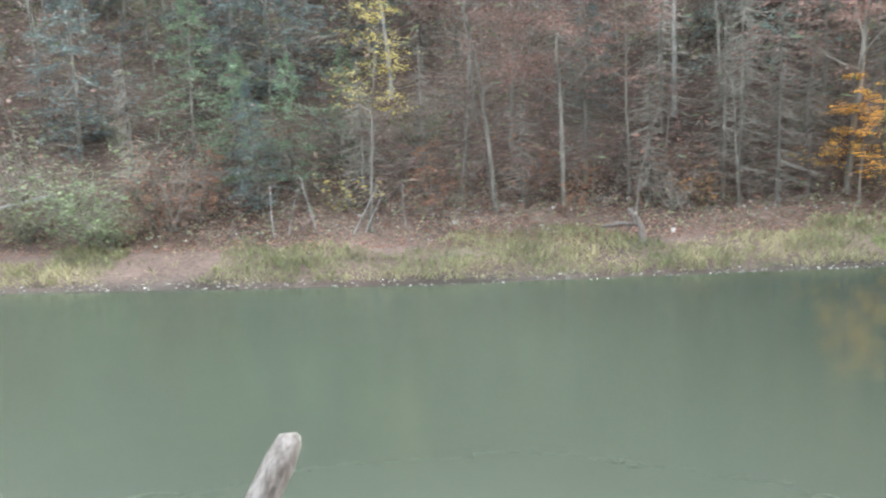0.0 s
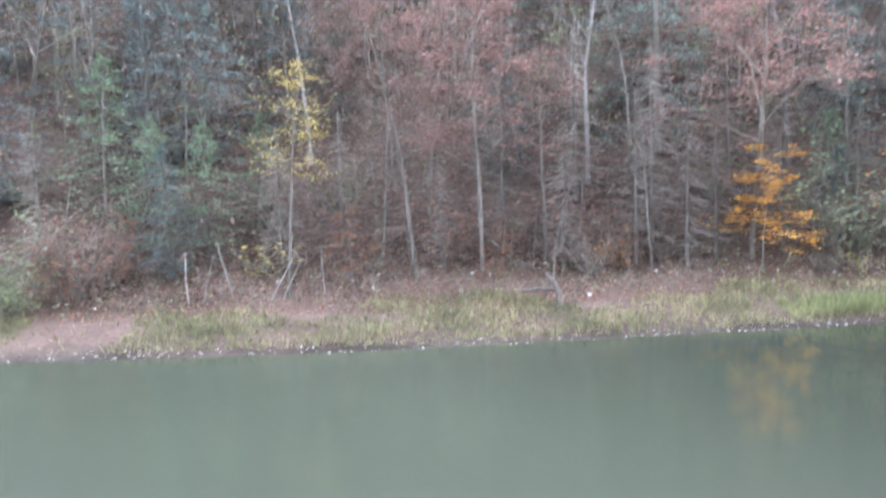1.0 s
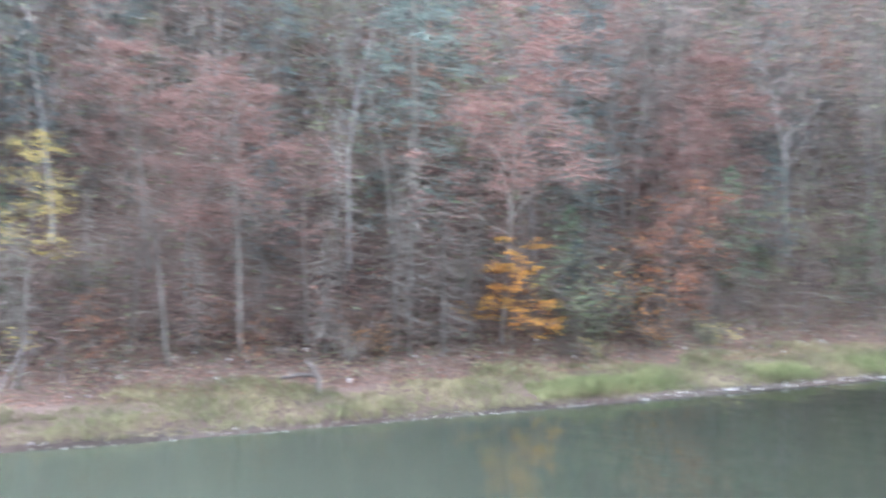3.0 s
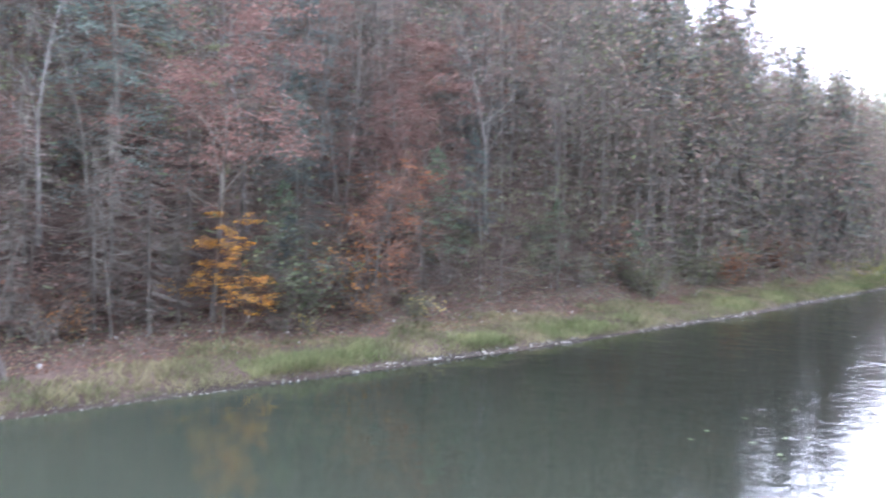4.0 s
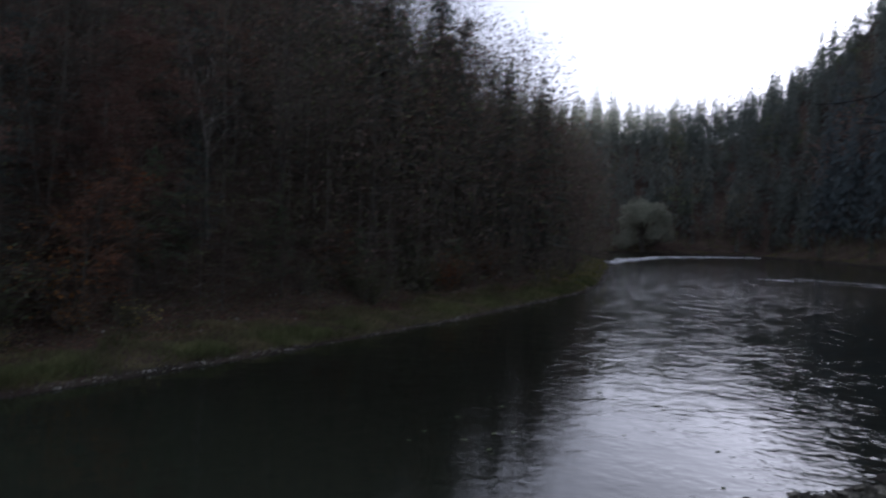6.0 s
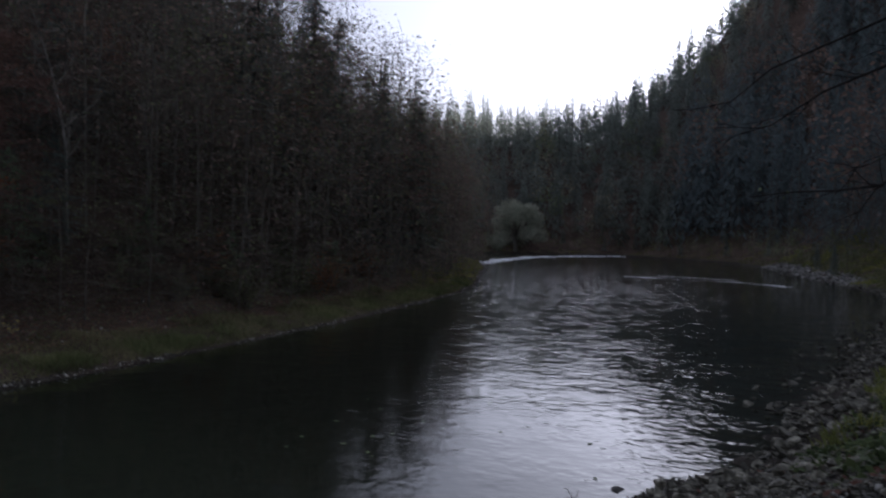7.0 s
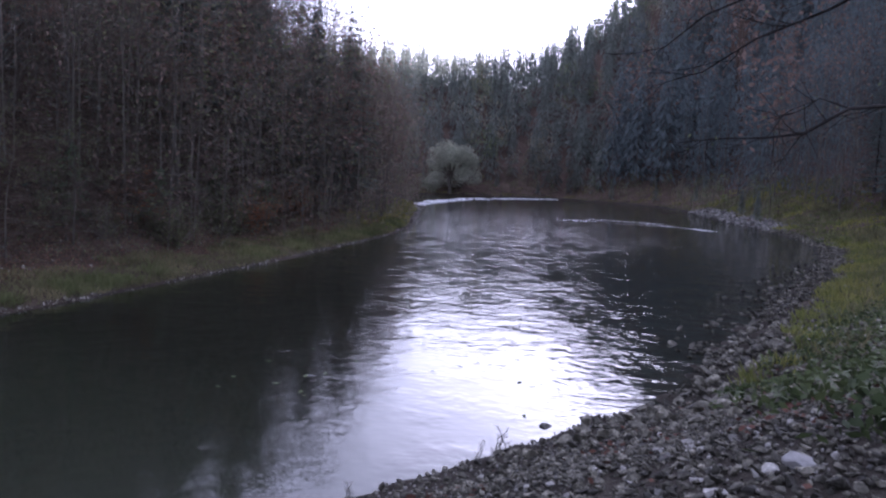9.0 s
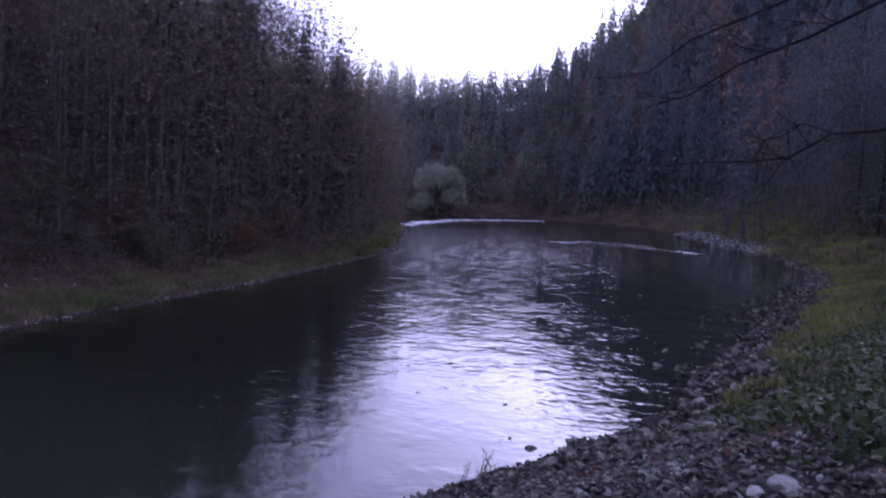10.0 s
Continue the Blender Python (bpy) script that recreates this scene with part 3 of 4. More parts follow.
# ---- trees and shrubs that stand out on the slope ----
def stand(key, *places):
    """Plants of one kind at (x, y, size, turn)."""
    for x, y, size, turn in places:
        plant(key, x, y, turn, size)


plant("yellow", -1.9, 20.3, 40, 0.95, (0, 8))
stand("bare0", (1.21, 20.77, 0.8, 10))
stand("red", (2.9, 21.22, 0.92, 70), (0.9, 24.6, 0.85, 10), (16.8, 22.6, 0.85, 200), (20.5, 25, 1, 0), (9.9, 21, 1.22, 160))
stand("bare1", (4.62, 21.61, 0.6, 200))
stand("pale0", (6.4, 24.0, 0.85, 130), (-6.5, 26.4, 0.75, 20))
stand("sapling1", (4.35, 19.9, 0.62, 60), (0.3, 23.3, 0.6, 200))
stand("bare2", (7.13, 20.65, 0.5, 30))
stand("dead", (5.9, 23.4, 0.8, 40), (10.4, 23.6, 0.9, 110), (3.2, 23.9, 0.7, 10), (-8.4, 22.8, 0.7, 200), (-0.6, 22.6, 0.6, 77), (8.1, 20.78, 0.8, 0), (5, 21, 0.6, 250), (6.9, 21.2, 0.75, 345), (7.6, 22, 0.9, 20), (9, 21.1, 0.6, 90), (11, 21.6, 0.85, 190), (12.9, 21.3, 0.65, 285), (3.6, 22, 0.8, 180), (1.9, 21.6, 0.5, 95), (-2.2, 22.2, 0.6, 250), (17.2, 21.3, 0.6, 140))
stand("orange", (9.85, 20.3, 1, 15))
stand("fir", (-4.15, 22.84, 0.75, 0), (-5.6, 23.0, 0.8, 20), (-2.9, 23.6, 0.7, 80), (-7.2, 24.4, 1.0, 120), (12.6, 22.4, 0.7, 60))
stand("soft0", (-4.8, 21.6, 0.5, 10), (-5.9, 26, 0.9, 70), (-10.5, 24.5, 0.9, 160), (-2.2, 27, 0.8, 40), (4.1, 24.2, 0.62, 240), (12.4, 21.6, 0.4, 90))
stand("soft2", (-8.6, 27.5, 0.85, 0), (0.2, 30, 0.8, 120), (5.2, 29.5, 0.9, 30), (14.4, 27, 0.8, 210))
stand("bare3", (0.3, 21.7, 0.45, 80))
stand("soft1", (8.9, 25.2, 1.15, 0), (9.6, 27.6, 1.1, 90), (14.2, 24, 0.7, 0))
stand("russet", (15.2, 21.2, 1, 0), (16.4, 22.6, 0.9, 90), (27.5, 21.9, 0.6, 30), (3, 20.4, 0.28, 30), (-0.4, 20.9, 0.4, 130), (40, 23, 0.5, 200))
stand("palebush", (-9, 20.5, 1.25, 0), (-8.2, 20, 0.8, 100), (12.4, 20.8, 1.3, 50))
stand("rustbush", (-6.9, 21.1, 1.45, 0), (14.5, 20.4, 0.85, 80), (6.2, 21.5, 0.9, 0))
stand("olivebush", (-10.6, 21, 1.1, 0), (28.5, 20.6, 1.2, 0), (16.2, 20.3, 0.6, 20))
stand("leafy1", (3.6, 21.2, 0.45, 20), (4.9, 20.9, 0.4, 150), (1.9, 20.9, 0.42, 70), (6.6, 20.7, 0.4, 260), (5.7, 22.3, 0.55, 10), (-0.5, 21.8, 0.5, 200), (2.4, 22.6, 0.6, 120), (8.4, 21.6, 0.5, 310))
stand("leafy0", (4.3, 21.7, 0.5, 0), (7.5, 21.1, 0.45, 90), (1.1, 21.9, 0.5, 180), (-1.6, 21.1, 0.4, 30), (3.0, 21.9, 0.5, 230))
stand("russet", (5.3, 21.1, 0.26, 80), (2.2, 21.5, 0.3, 10), (-6.4, 21.6, 0.4, 60), (-7.4, 20.9, 0.35, 190))
stand("rust0", (14.6, 20.3, 0.62, 0))
stand("rust2", (18, 22, 0.7, 30))
stand("olive0", (24, 21.5, 0.8, 0))
stand("olive1", (20.5, 21, 0.6, 0))
stand("amberbush", (14.9, 21.2, 1.7, 0), (14.2, 20.3, 0.7, 120), (6.3, 20.7, 0.7, 50))
stand("yellowbush", (16.4, 20.2, 1, 0), (12.3, 20, 0.8, 90), (-2.6, 21.6, 1.3, 50))
stand("olivebush", (33.5, 21.6, 1.3, 40), (34.6, 21.9, 1.1, 140))
stand("redbush", (36.2, 21.9, 1.1, 0), (37.4, 22.3, 0.9, 90), (43.5, 23.4, 1.2, 10))
stand("brush0", (5.5, 20.6, 0.7, 0))
stand("brush1", (11.5, 20.2, 0.8, 30))

# the wind-shaped pine on the spur's skyline
kind("pine", "pine_tree", "tall pine with layered boughs on the spur skyline", "tree", "", spruce(75, 13.0, (DARK_BARK, NEEDLE), wide=0.2, step=0.62, from_z=0.12, sprays=34, thick=0.26))
plant("pine", 56.5, 26.2, 0, 1.12)

# the wood on the far slope
rng = np.random.default_rng(7)
taken = np.array([(o.matrix_world.translation.x, o.matrix_world.translation.y, 4.0 if o.name == "pine_tree" else 0.8) for o in scene.objects if o.type == "EMPTY"])


def wood(count, x0, x1, d0, d1, gap, pick):
    """Trees at random places between d0 and d1 metres above the waterline."""
    global taken
    X, Y = rng.uniform(x0, x1, count * 14), rng.uniform(17, 100, count * 14)
    do = line_distance(X, Y, OPP)
    good = ~in_river(X, Y) & (do > d0) & (do < d1) & (Y - X * 0.25 < 50)
    made = 0
    for x, y, d in zip(X[good], Y[good], do[good]):
        g = gap * (1 + max(0, x - 35) * 0.012)
        if (np.hypot(taken[:, 0] - x, taken[:, 1] - y) < np.maximum(g, taken[:, 2])).any():
            continue
        key, size = pick(x, d)
        plant(str(key), x, y, rng.uniform(0, 360), size * (1 + 0.28 * min(1, max(0, (x - 38) / 15)) * (x < 50)), (rng.normal() * 2.5, rng.normal() * 2.5))
        taken = np.vstack([taken, (x, y, 0)])
        made += 1
        if made >= count:
            break


def foot(x, d):
    if x > 14:
        return rng.choice(["brush0", "olivebush", "olivebush", "fir", "leafy2", "leafy0", "brush1", "soft0"]), rng.uniform(0.5, 0.95)
    return rng.choice(["brush0", "brush1", "rustbush", "olivebush", "brush1", "sapling0", "leafy0", "leafy1", "leafy2", "brush0"]), rng.uniform(0.6, 1.05)


def slope(x, d):
    cone = 0.05 + 0.005 * d + (0.05 if x < 3 else 0)
    u = rng.uniform()
    if u < cone:
        if d < 14 and rng.uniform() < 0.45:
            return rng.choice(["soft0", "dead", "dead"]), rng.uniform(0.5, 0.9)
        return f"soft{rng.integers(3)}", rng.uniform(0.6, 1.05)
    u = (u - cone) / (1 - cone)
    if u < 0.26:
        return f"bare{rng.integers(4)}", rng.uniform(0.6, 1.0)
    if u < 0.42:
        return f"rust{rng.integers(4)}", rng.uniform(0.65, 1.0)
    if u < 0.49:
        return f"pale{rng.integers(2)}", rng.uniform(0.55, 0.95)
    if u < 0.62:
        return f"olive{rng.integers(2)}", rng.uniform(0.6, 1.0)
    if u < 0.74:
        return f"sapling{rng.integers(3)}", rng.uniform(0.7, 1.2)
    if u < 0.9:
        return f"leafy{rng.integers(3)}", rng.uniform(0.7, 1.2)
    return f"brush{rng.integers(2)}", rng.uniform(0.9, 1.5)


def spur_wood(x, d):
    if rng.uniform() < (0.12 if d < 11 else 0.35):
        return f"soft{rng.integers(3)}", rng.uniform(0.9, 1.4)
    return rng.choice(["bare0", "rust2", "rust0", "rust1", "rust3", "leafy0", "olive1", "olive0"]), rng.uniform(0.8, 1.05)


wood(190, -24, 42, 4.0, 8.0, 0.6, foot)
wood(380, -24, 42, 6.5, 24, 0.95, slope)
wood(75, 27, 110, 4.4, 8.5, 1.2, lambda x, d: (rng.choice(["rust0", "rust1", "rust2", "rust3", "red", "olive1", "soft1"]), rng.uniform(1.0, 1.25)))
wood(80, 36, 110, 3.8, 7.0, 0.9, foot)
wood(46, 43, 106, 1.8, 4.4, 1.5, lambda x, d: (rng.choice(["rust0", "rust1", "rust2", "rust3", "olive1", "red", "olive0"]), rng.uniform(0.85, 1.05)))
# tall trees at the edge of the wood on the near side, downstream
for _ in range(22):
    x = rng.uniform(30, 96)
    y = float(np.interp(x, [q[0] for q in NEAR], [q[1] for q in NEAR])) - rng.uniform(9, 17)
    plant(str(rng.choice(["bare1", "bare3", "pale1", "spruce2", "bare2", "spruce1"])), x, y, rng.uniform(0, 360), rng.uniform(0.95, 1.35))
wood(110, 36, 112, 7.5, 30, 1.8, spur_wood)
for x, y, s in [(47.5, 29.5, 1.0), (41, 29.5, 1.0), (62, 28.5, 0.85), (67, 30.5, 0.8), (53.2, 27.4, 0.9)]:
    plant("pine", x, y, x * 40, s * 1.12)
wood(46, 33, 62, 11, 27, 1.9, lambda x, d: (f"soft{rng.integers(3)}", rng.uniform(1.05, 1.4)))
# the willow on the far shore
def willow(seed, tall):
    """A broad rounded crown of hanging sprays in lobes over a short forked trunk."""
    r, trunk, limb, fol = np.random.default_rng(seed), Heap(), Heap(), Heap()
    trunk.tube(bend(r, (0, 0, -0.4), (0.05, 0, 1), tall * 0.4, 4, 0.05), [0.42, 0.36, 0.33, 0.3, 0.24], 8)
    for k in range(26):
        a, e = k * 2.4, r.uniform(-0.4, 1.3)
        c = np.array([math.cos(a) * math.cos(e) * tall * 0.4, math.sin(a) * math.cos(e) * tall * 0.4, tall * (0.24 + 0.6 * math.sin(e))])
        limb.tube(bend(r, (0, 0, tall * 0.3), Vector(c) - Vector((0, 0, tall * 0.3)), math.dist(c, (0, 0, tall * 0.3)), 4, 0.06), [0.14, 0.10, 0.07, 0.05, 0.02], 5)
        n = 420
        q = r.normal(size=(n, 3))
        q = q / np.linalg.norm(q, axis=1)[:, None] * r.uniform(0.55, 1.05, (n, 1)) * np.array([0.17, 0.17, 0.14]) * tall + c
        u, w = leaves(r, q, 0.16, 0.0)
        fol.quads(q, u * (1, 1, 1.3) - (0, 0, 0.1), w)
    return [("trunk", trunk.mesh("trunk", BARK, True)), ("crown", limb.mesh("crown", TWIG)), ("foliage", fol.mesh("foliage", WILLOW))]


kind("willow", "willow_tree", "broad rounded willow with pale grey-green leaves on the far shore", "tree", "", willow(76, 10.3))
plant("willow", 147.5, 47.9, 0, 1.0)


# ---- far woods ----
def far_wood(name, label, spots, seed, tall, conifer, mats, fine=1.0, low=0.05):
    r = np.random.default_rng(seed)
    heap = Heap()
    for x, y in spots:
        z, T = h(x, y), tall * r.uniform(0.65, 1.15)
        if r.uniform() < conifer:
            away = math.hypot(x, y)
            near = away < 105
            n = int((1000 if away < 62 else 750 if near else 460 if away < 150 else 260) * fine)
            f = low + (1 - low) * r.uniform(0, 1, n) ** 0.85
            a = r.uniform(0, 6.28, n)
            # boughs in tiers, ragged at the rim
            tier = 1 - 0.35 * ((f * T / (0.9 if near else 1.3)) % 1.0)
            rr = (T * 0.21 * (1 - f) ** 0.85 * tier + 0.12) / min(1, fine * 2)
            d = np.stack([np.cos(a), np.sin(a), r.uniform(-0.6, -0.1, n)], 1)
            u = (d + (0, 0, -0.75)) * np.minimum(rr * 0.26, 0.13 if near else 0.22 if away < 150 else 0.5)[:, None]
            w = np.stack([-np.sin(a), np.cos(a), r.normal(size=n) * 0.8], 1) * np.minimum(rr * 0.08 + 0.03, 0.035 if near else 0.075 if away < 150 else 0.24)[:, None]
            out = d * (rr * r.uniform(0.1, 1.0, n) ** 0.7)[:, None]
            heap.quads(np.array([x, y, z]) + np.stack([0 * f, 0 * f, f * T], 1) + out, u, w, 0)
        else:
            near = math.hypot(x, y) < 105
            n, s = int((800 if near else 260) * fine), 1 + int(r.integers(2))
            lobes = r.normal(size=(9, 3)) * (0.11, 0.11, 0.17)
            c = (lobes[r.integers(0, 9, n)] + r.normal(size=(n, 3)) * (0.055, 0.055, 0.07)) * T + (x, y, z + T * 0.58)
            heap.quads(c, *leaves(r, c, T * (0.007 if near else 0.02) / min(1, fine * 2), 0.3), s)
        heap.tube([(x, y, z - 0.3), (x, y, z + T * 0.9)], [T * 0.006, 0.02], 3, 3)
    tagged(new(name, heap.mesh(name, mats)), label, "woods", kind="stuff")


def spots(seed, n, x0, x1, y0, y1, ok, gap):
    r, out = np.random.default_rng(seed), []
    X, Y = r.uniform(x0, x1, n), r.uniform(y0, y1, n)
    do, dn, wet = line_distance(X, Y, OPP), line_distance(X, Y, NEAR), in_river(X, Y)
    cell = set()
    for x, y, a, b, w in zip(X, Y, do, dn, wet):
        k = (int(x / gap), int(y / gap))
        if w or k in cell or not ok(x, y, a, b):
            continue
        cell.add(k)
        out.append((x, y))
    return out


WOOD = (FAR_NEEDLE_HAZE, FAR_GREEN_HAZE, PALE, DARK_BARK)


def twig_wood(name, label, spots_, seed, tall, wide=0.3, leaf=0.085, mats=None, low=0.6):
    """Close-grown bare trees, too many to tell apart: stems, rising twigs and a few brown leaves."""
    r, heap = np.random.default_rng(seed), Heap()
    for x, y in spots_:
        z, T = h(x, y), (tall(x) if callable(tall) else tall) * r.uniform(low, 1.1)
        heap.tube([(x, y, z - 0.3), (x + r.normal() * 0.2, y + r.normal() * 0.2, z + T * 0.5), (x + r.normal() * 0.4, y + r.normal() * 0.4, z + T)], [T * 0.0022, T * 0.0016, 0.008], 3, 0)
        n = 190
        f = 1 - 0.97 * r.uniform(0, 1, n) ** 1.1
        a = r.uniform(0, 6.28, n)
        q = T * wide * np.sin(np.pi * np.clip(f, 0.14, 0.96)) ** 0.5 * r.uniform(0.1, 1, n) ** 0.6
        c = np.stack([x + np.cos(a) * q, y + np.sin(a) * q, z + f * T], 1)
        b = a + r.normal(size=n) * 0.9
        u = np.stack([np.cos(b), np.sin(b), r.uniform(-0.35, 0.75, n)], 1) * (T * 0.042 * r.uniform(0.5, 1.3, n))[:, None]
        w = np.stack([-np.sin(b), np.cos(b), 0.5 + 0 * a], 1) * 0.012
        heap.quads(c, u, w, 1)
        for slot in (2 + int(r.integers(3)), 2 + int(r.integers(3))):
            k = c[r.integers(0, n, int(n * 0.7))] + r.normal(size=(int(n * 0.7), 3)) * 0.4
            heap.quads(k, *leaves(r, k, leaf, 0.6), slot)
    tagged(new(name, heap.mesh(name, (BARK, TWIG, *(mats or (BROWN, OLIVE, BROWN))))), label, "woods", kind="stuff")

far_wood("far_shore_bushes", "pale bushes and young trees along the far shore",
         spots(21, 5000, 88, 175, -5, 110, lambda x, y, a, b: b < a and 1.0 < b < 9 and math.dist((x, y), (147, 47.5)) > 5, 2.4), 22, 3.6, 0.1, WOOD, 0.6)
far_wood("far_hillside_woods", "mixed spruce and yellowing woods on the far hillside, paled for haze",
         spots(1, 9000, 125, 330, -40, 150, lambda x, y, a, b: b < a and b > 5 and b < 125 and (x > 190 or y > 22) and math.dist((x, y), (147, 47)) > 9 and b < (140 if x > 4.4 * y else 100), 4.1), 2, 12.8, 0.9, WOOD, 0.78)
far_wood("shaded_valley_woods", "dark spruce woods on the shaded valley side, tinted blue for haze",
         spots(3, 12000, 66, 190, -110, 22, lambda x, y, a, b: b < a and (13 if x < 85 else 7) < b < 75 and y > -50, 3.6), 4, 21.0, 0.92, (SHADE_NEEDLE_HAZE, BROWN, BROWN, BARK), 0.9, 0.06)
far_wood("near_valley_woods", "brown bare and spruce woods above the near bank",
         spots(13, 6000, 22, 66, -60, 0, lambda x, y, a, b: b < a and 14 < b < 48, 3.4), 14, 17.0, 0.2, (NEEDLE, BROWN, BROWN, BARK), 0.7, 0.06)
twig_wood("spur_woods", "dense bare and brown-leaved woods on the spur above the bend",
          spots(14, 9000, 46, 114, 18, 90, lambda x, y, a, b: a < b and 5.5 < a < 22 and math.dist((x, y), (55.5, 25)) > 4.5, 2.6), 15, 13.6)
twig_wood("spur_shoulder_woods", "tall dense bare and brown-leaved woods above the bend",
          spots(18, 6000, 25, 46, 22, 50, lambda x, y, a, b: 6.5 < a < 24, 2.6), 19, 16.5)
twig_wood("spur_edge_woods", "dense bare and brown-leaved trees along the edge of the bend",
          spots(24, 6000, 27, 104, 18, 60, lambda x, y, a, b: a < b and (2.0 if x > 36 else 3.2) < a < 6, 1.7), 25, lambda x: float(np.interp(x, [36, 40, 47, 53], [12.2, 13.8, 13.8, 12.0])), 0.31, 0.095, low=0.88)
twig_wood("slope_woods", "dense bare and brown-leaved woods high on the slope",
          spots(16, 5000, -26, 40, 24, 48, lambda x, y, a, b: 9 < a < 28, 2.3), 17, 8.5, 0.34, 0.06, (BROWN, PALE, NEEDLE_BLUE))
far_wood("ridge_woods", "dense mixed woods along the upper slope",
         spots(5, 9000, -90, 120, 30, 150, lambda x, y, a, b: a < b and a > 28 and y - 0.3 * x < 75, 4.6), 6, 11.0, 0.45, (FAR_NEEDLE_HAZE, BROWN, RUST, DARK_BARK), 0.28)
far_wood("woods_behind", "mixed woods on the slope above the near bank",
         spots(8, 5000, -130, 30, -90, -6, lambda x, y, a, b: b > 17, 8.0), 9, 12.0, 0.5, WOOD, 0.2)
far_wood("upstream_woods", "mixed woods on the slope further up the valley",
         spots(11, 4000, -130, -30, 18, 60, lambda x, y, a, b: a < b and a > 5, 5.0), 12, 9.0, 0.45, (NEEDLE, RUST, BROWN, DARK_BARK), 0.35)


# ---- grass, litter and undergrowth ----
def along(line, x0, x1, n, d0, d1, side, r, wet=False):
    """Random places beside a waterline, d0 to d1 metres inland."""
    seg = [(p, q) for p, q in zip(line, line[1:]) if q[0] > x0 and p[0] < x1]
    L = np.array([math.dist(p, q) for p, q in seg])
    k = r.choice(len(seg), n, p=L / L.sum())
    t, d = r.uniform(size=n), r.uniform(d0, d1, n)
    a, b = np.array([s[0] for s in seg])[k], np.array([s[1] for s in seg])[k]
    w = (b - a) / np.linalg.norm(b - a, axis=1)[:, None]
    p = a + (b - a) * t[:, None] + np.stack([-w[:, 1], w[:, 0]], 1) * (d * side)[:, None]
    keep = (p[:, 0] > x0) & (p[:, 0] < x1) & (wet | ~in_river(p[:, 0], p[:, 1]))
    return p[keep]


def blades(name, label, p, seed, tall, mat_, width=0.018, lean=0.45):
    r = np.random.default_rng(seed)
    n = len(p)
    z = height(p[:, 0], p[:, 1])
    # tufts: height and lean change from patch to patch
    patch = 0.65 + 0.5 * np.sin(1.7 * p[:, 0] + 2 * np.sin(1.3 * p[:, 1])) * np.sin(2.1 * p[:, 1] + 0.6 * p[:, 0]) + r.uniform(-0.15, 0.35, n)
    H = (tall * np.clip(patch, 0.25, 1.4))[:, None]
    d = r.normal(size=(n, 3)) * (lean, lean, 0) + (0, 0, 1)
    d /= np.linalg.norm(d, axis=1)[:, None]
    a = r.uniform(0, 6.28, n)
    w = np.stack([np.cos(a), np.sin(a), 0 * a], 1) * (width * r.uniform(0.6, 1.5, n))[:, None]
    c = np.stack([p[:, 0], p[:, 1], z - 0.02], 1) + d * H * 0.5
    heap = Heap()
    heap.quads(c, d * H * 0.5, w)
    tagged(new(name, heap.mesh(name, mat_)), label, "grass", kind="stuff")


rng = np.random.default_rng(20)
p = along(OPP, -32, 52, 80000, 0.22, 3.3, 1, rng)
keep = ~((p[:, 0] > -7.6) & (p[:, 0] < -5.2)) | (rng.uniform(size=len(p)) < 0.06)
edge = line_distance(p[:, 0], p[:, 1], OPP)
keep &= edge < 2.75 + 0.4 * (p[:, 0] > 11) + 0.7 * np.sin(0.8 * p[:, 0]) + 0.4 * np.sin(2.1 * p[:, 0] + 1)
blades("bank_grass", "tall yellowing grass along the far river bank", p[keep], 21, 0.27, GRASS, 0.014, 0.75)
p = along(OPP, 9, 60, 30000, 0.4, 1.5, 1, rng)
p = p[np.sin(0.9 * p[:, 0] + 2 * np.sin(0.37 * p[:, 0])) + 0.5 * np.sin(2.7 * p[:, 0]) + rng.normal(size=len(p)) * 0.35 > 0.2]
blades("bank_tussocks", "taller green tussocks along the lip of the far bank", p, 28, 0.4, TUSSOCK, 0.016, 0.6)
p = along(OPP, 50, 108, 14000, 0.4, 4.0, 1, rng)
blades("far_bank_grass", "green grass along the bend of the river bank", p, 22, 0.45, GRASS_GREEN, 0.03, 0.7)
p = along(NEAR, 15.5, 62, 60000, 1.2, 9.0, -1, rng)
keep = line_distance(p[:, 0], p[:, 1], NEAR) > 1.3 + 0.5 * np.sin(0.7 * p[:, 0])
keep &= p[:, 1] > np.interp(p[:, 0], [15, 18, 20, 23, 28, 36, 46], [-0.6, -1.6, -2.6, -3.8, -6.0, -9.5, -16]) + 0.5 * np.sin(3.1 * p[:, 0])
p = p[keep]
lip = line_distance(p[:, 0], p[:, 1], NEAR) + rng.normal(size=len(p)) * 0.7 < 2.6 + 0.8 * np.sin(0.45 * p[:, 0])
blades("near_bank_grass", "yellow-green grass along the lip of the near bank", p[lip], 23, 0.38, GRASS_GREEN, 0.016, 0.6)
blades("mossy_grass", "dull green grass and moss on the near bank", p[~lip], 29, 0.26, TUSSOCK, 0.016, 0.7)
p = along(NEAR, 16, 64, 26000, 1.4, 8.0, -1, rng)
p = p[np.sin(1.1 * p[:, 0] + 0.8 * np.sin(1.9 * p[:, 1])) * np.sin(1.7 * p[:, 1] + 0.3 * p[:, 0]) > 0.45]
blades("dry_grass_tufts", "taller straw-coloured grass tufts on the near bank", p, 26, 0.5, GRASS, 0.014, 0.55)
p = along(NEAR, 60, 104, 16000, 2.0, 13.0, -1, rng)
p = p[np.sin(0.6 * p[:, 0] + 0.8 * np.sin(0.9 * p[:, 1])) * np.sin(0.8 * p[:, 1]) > 0.2]
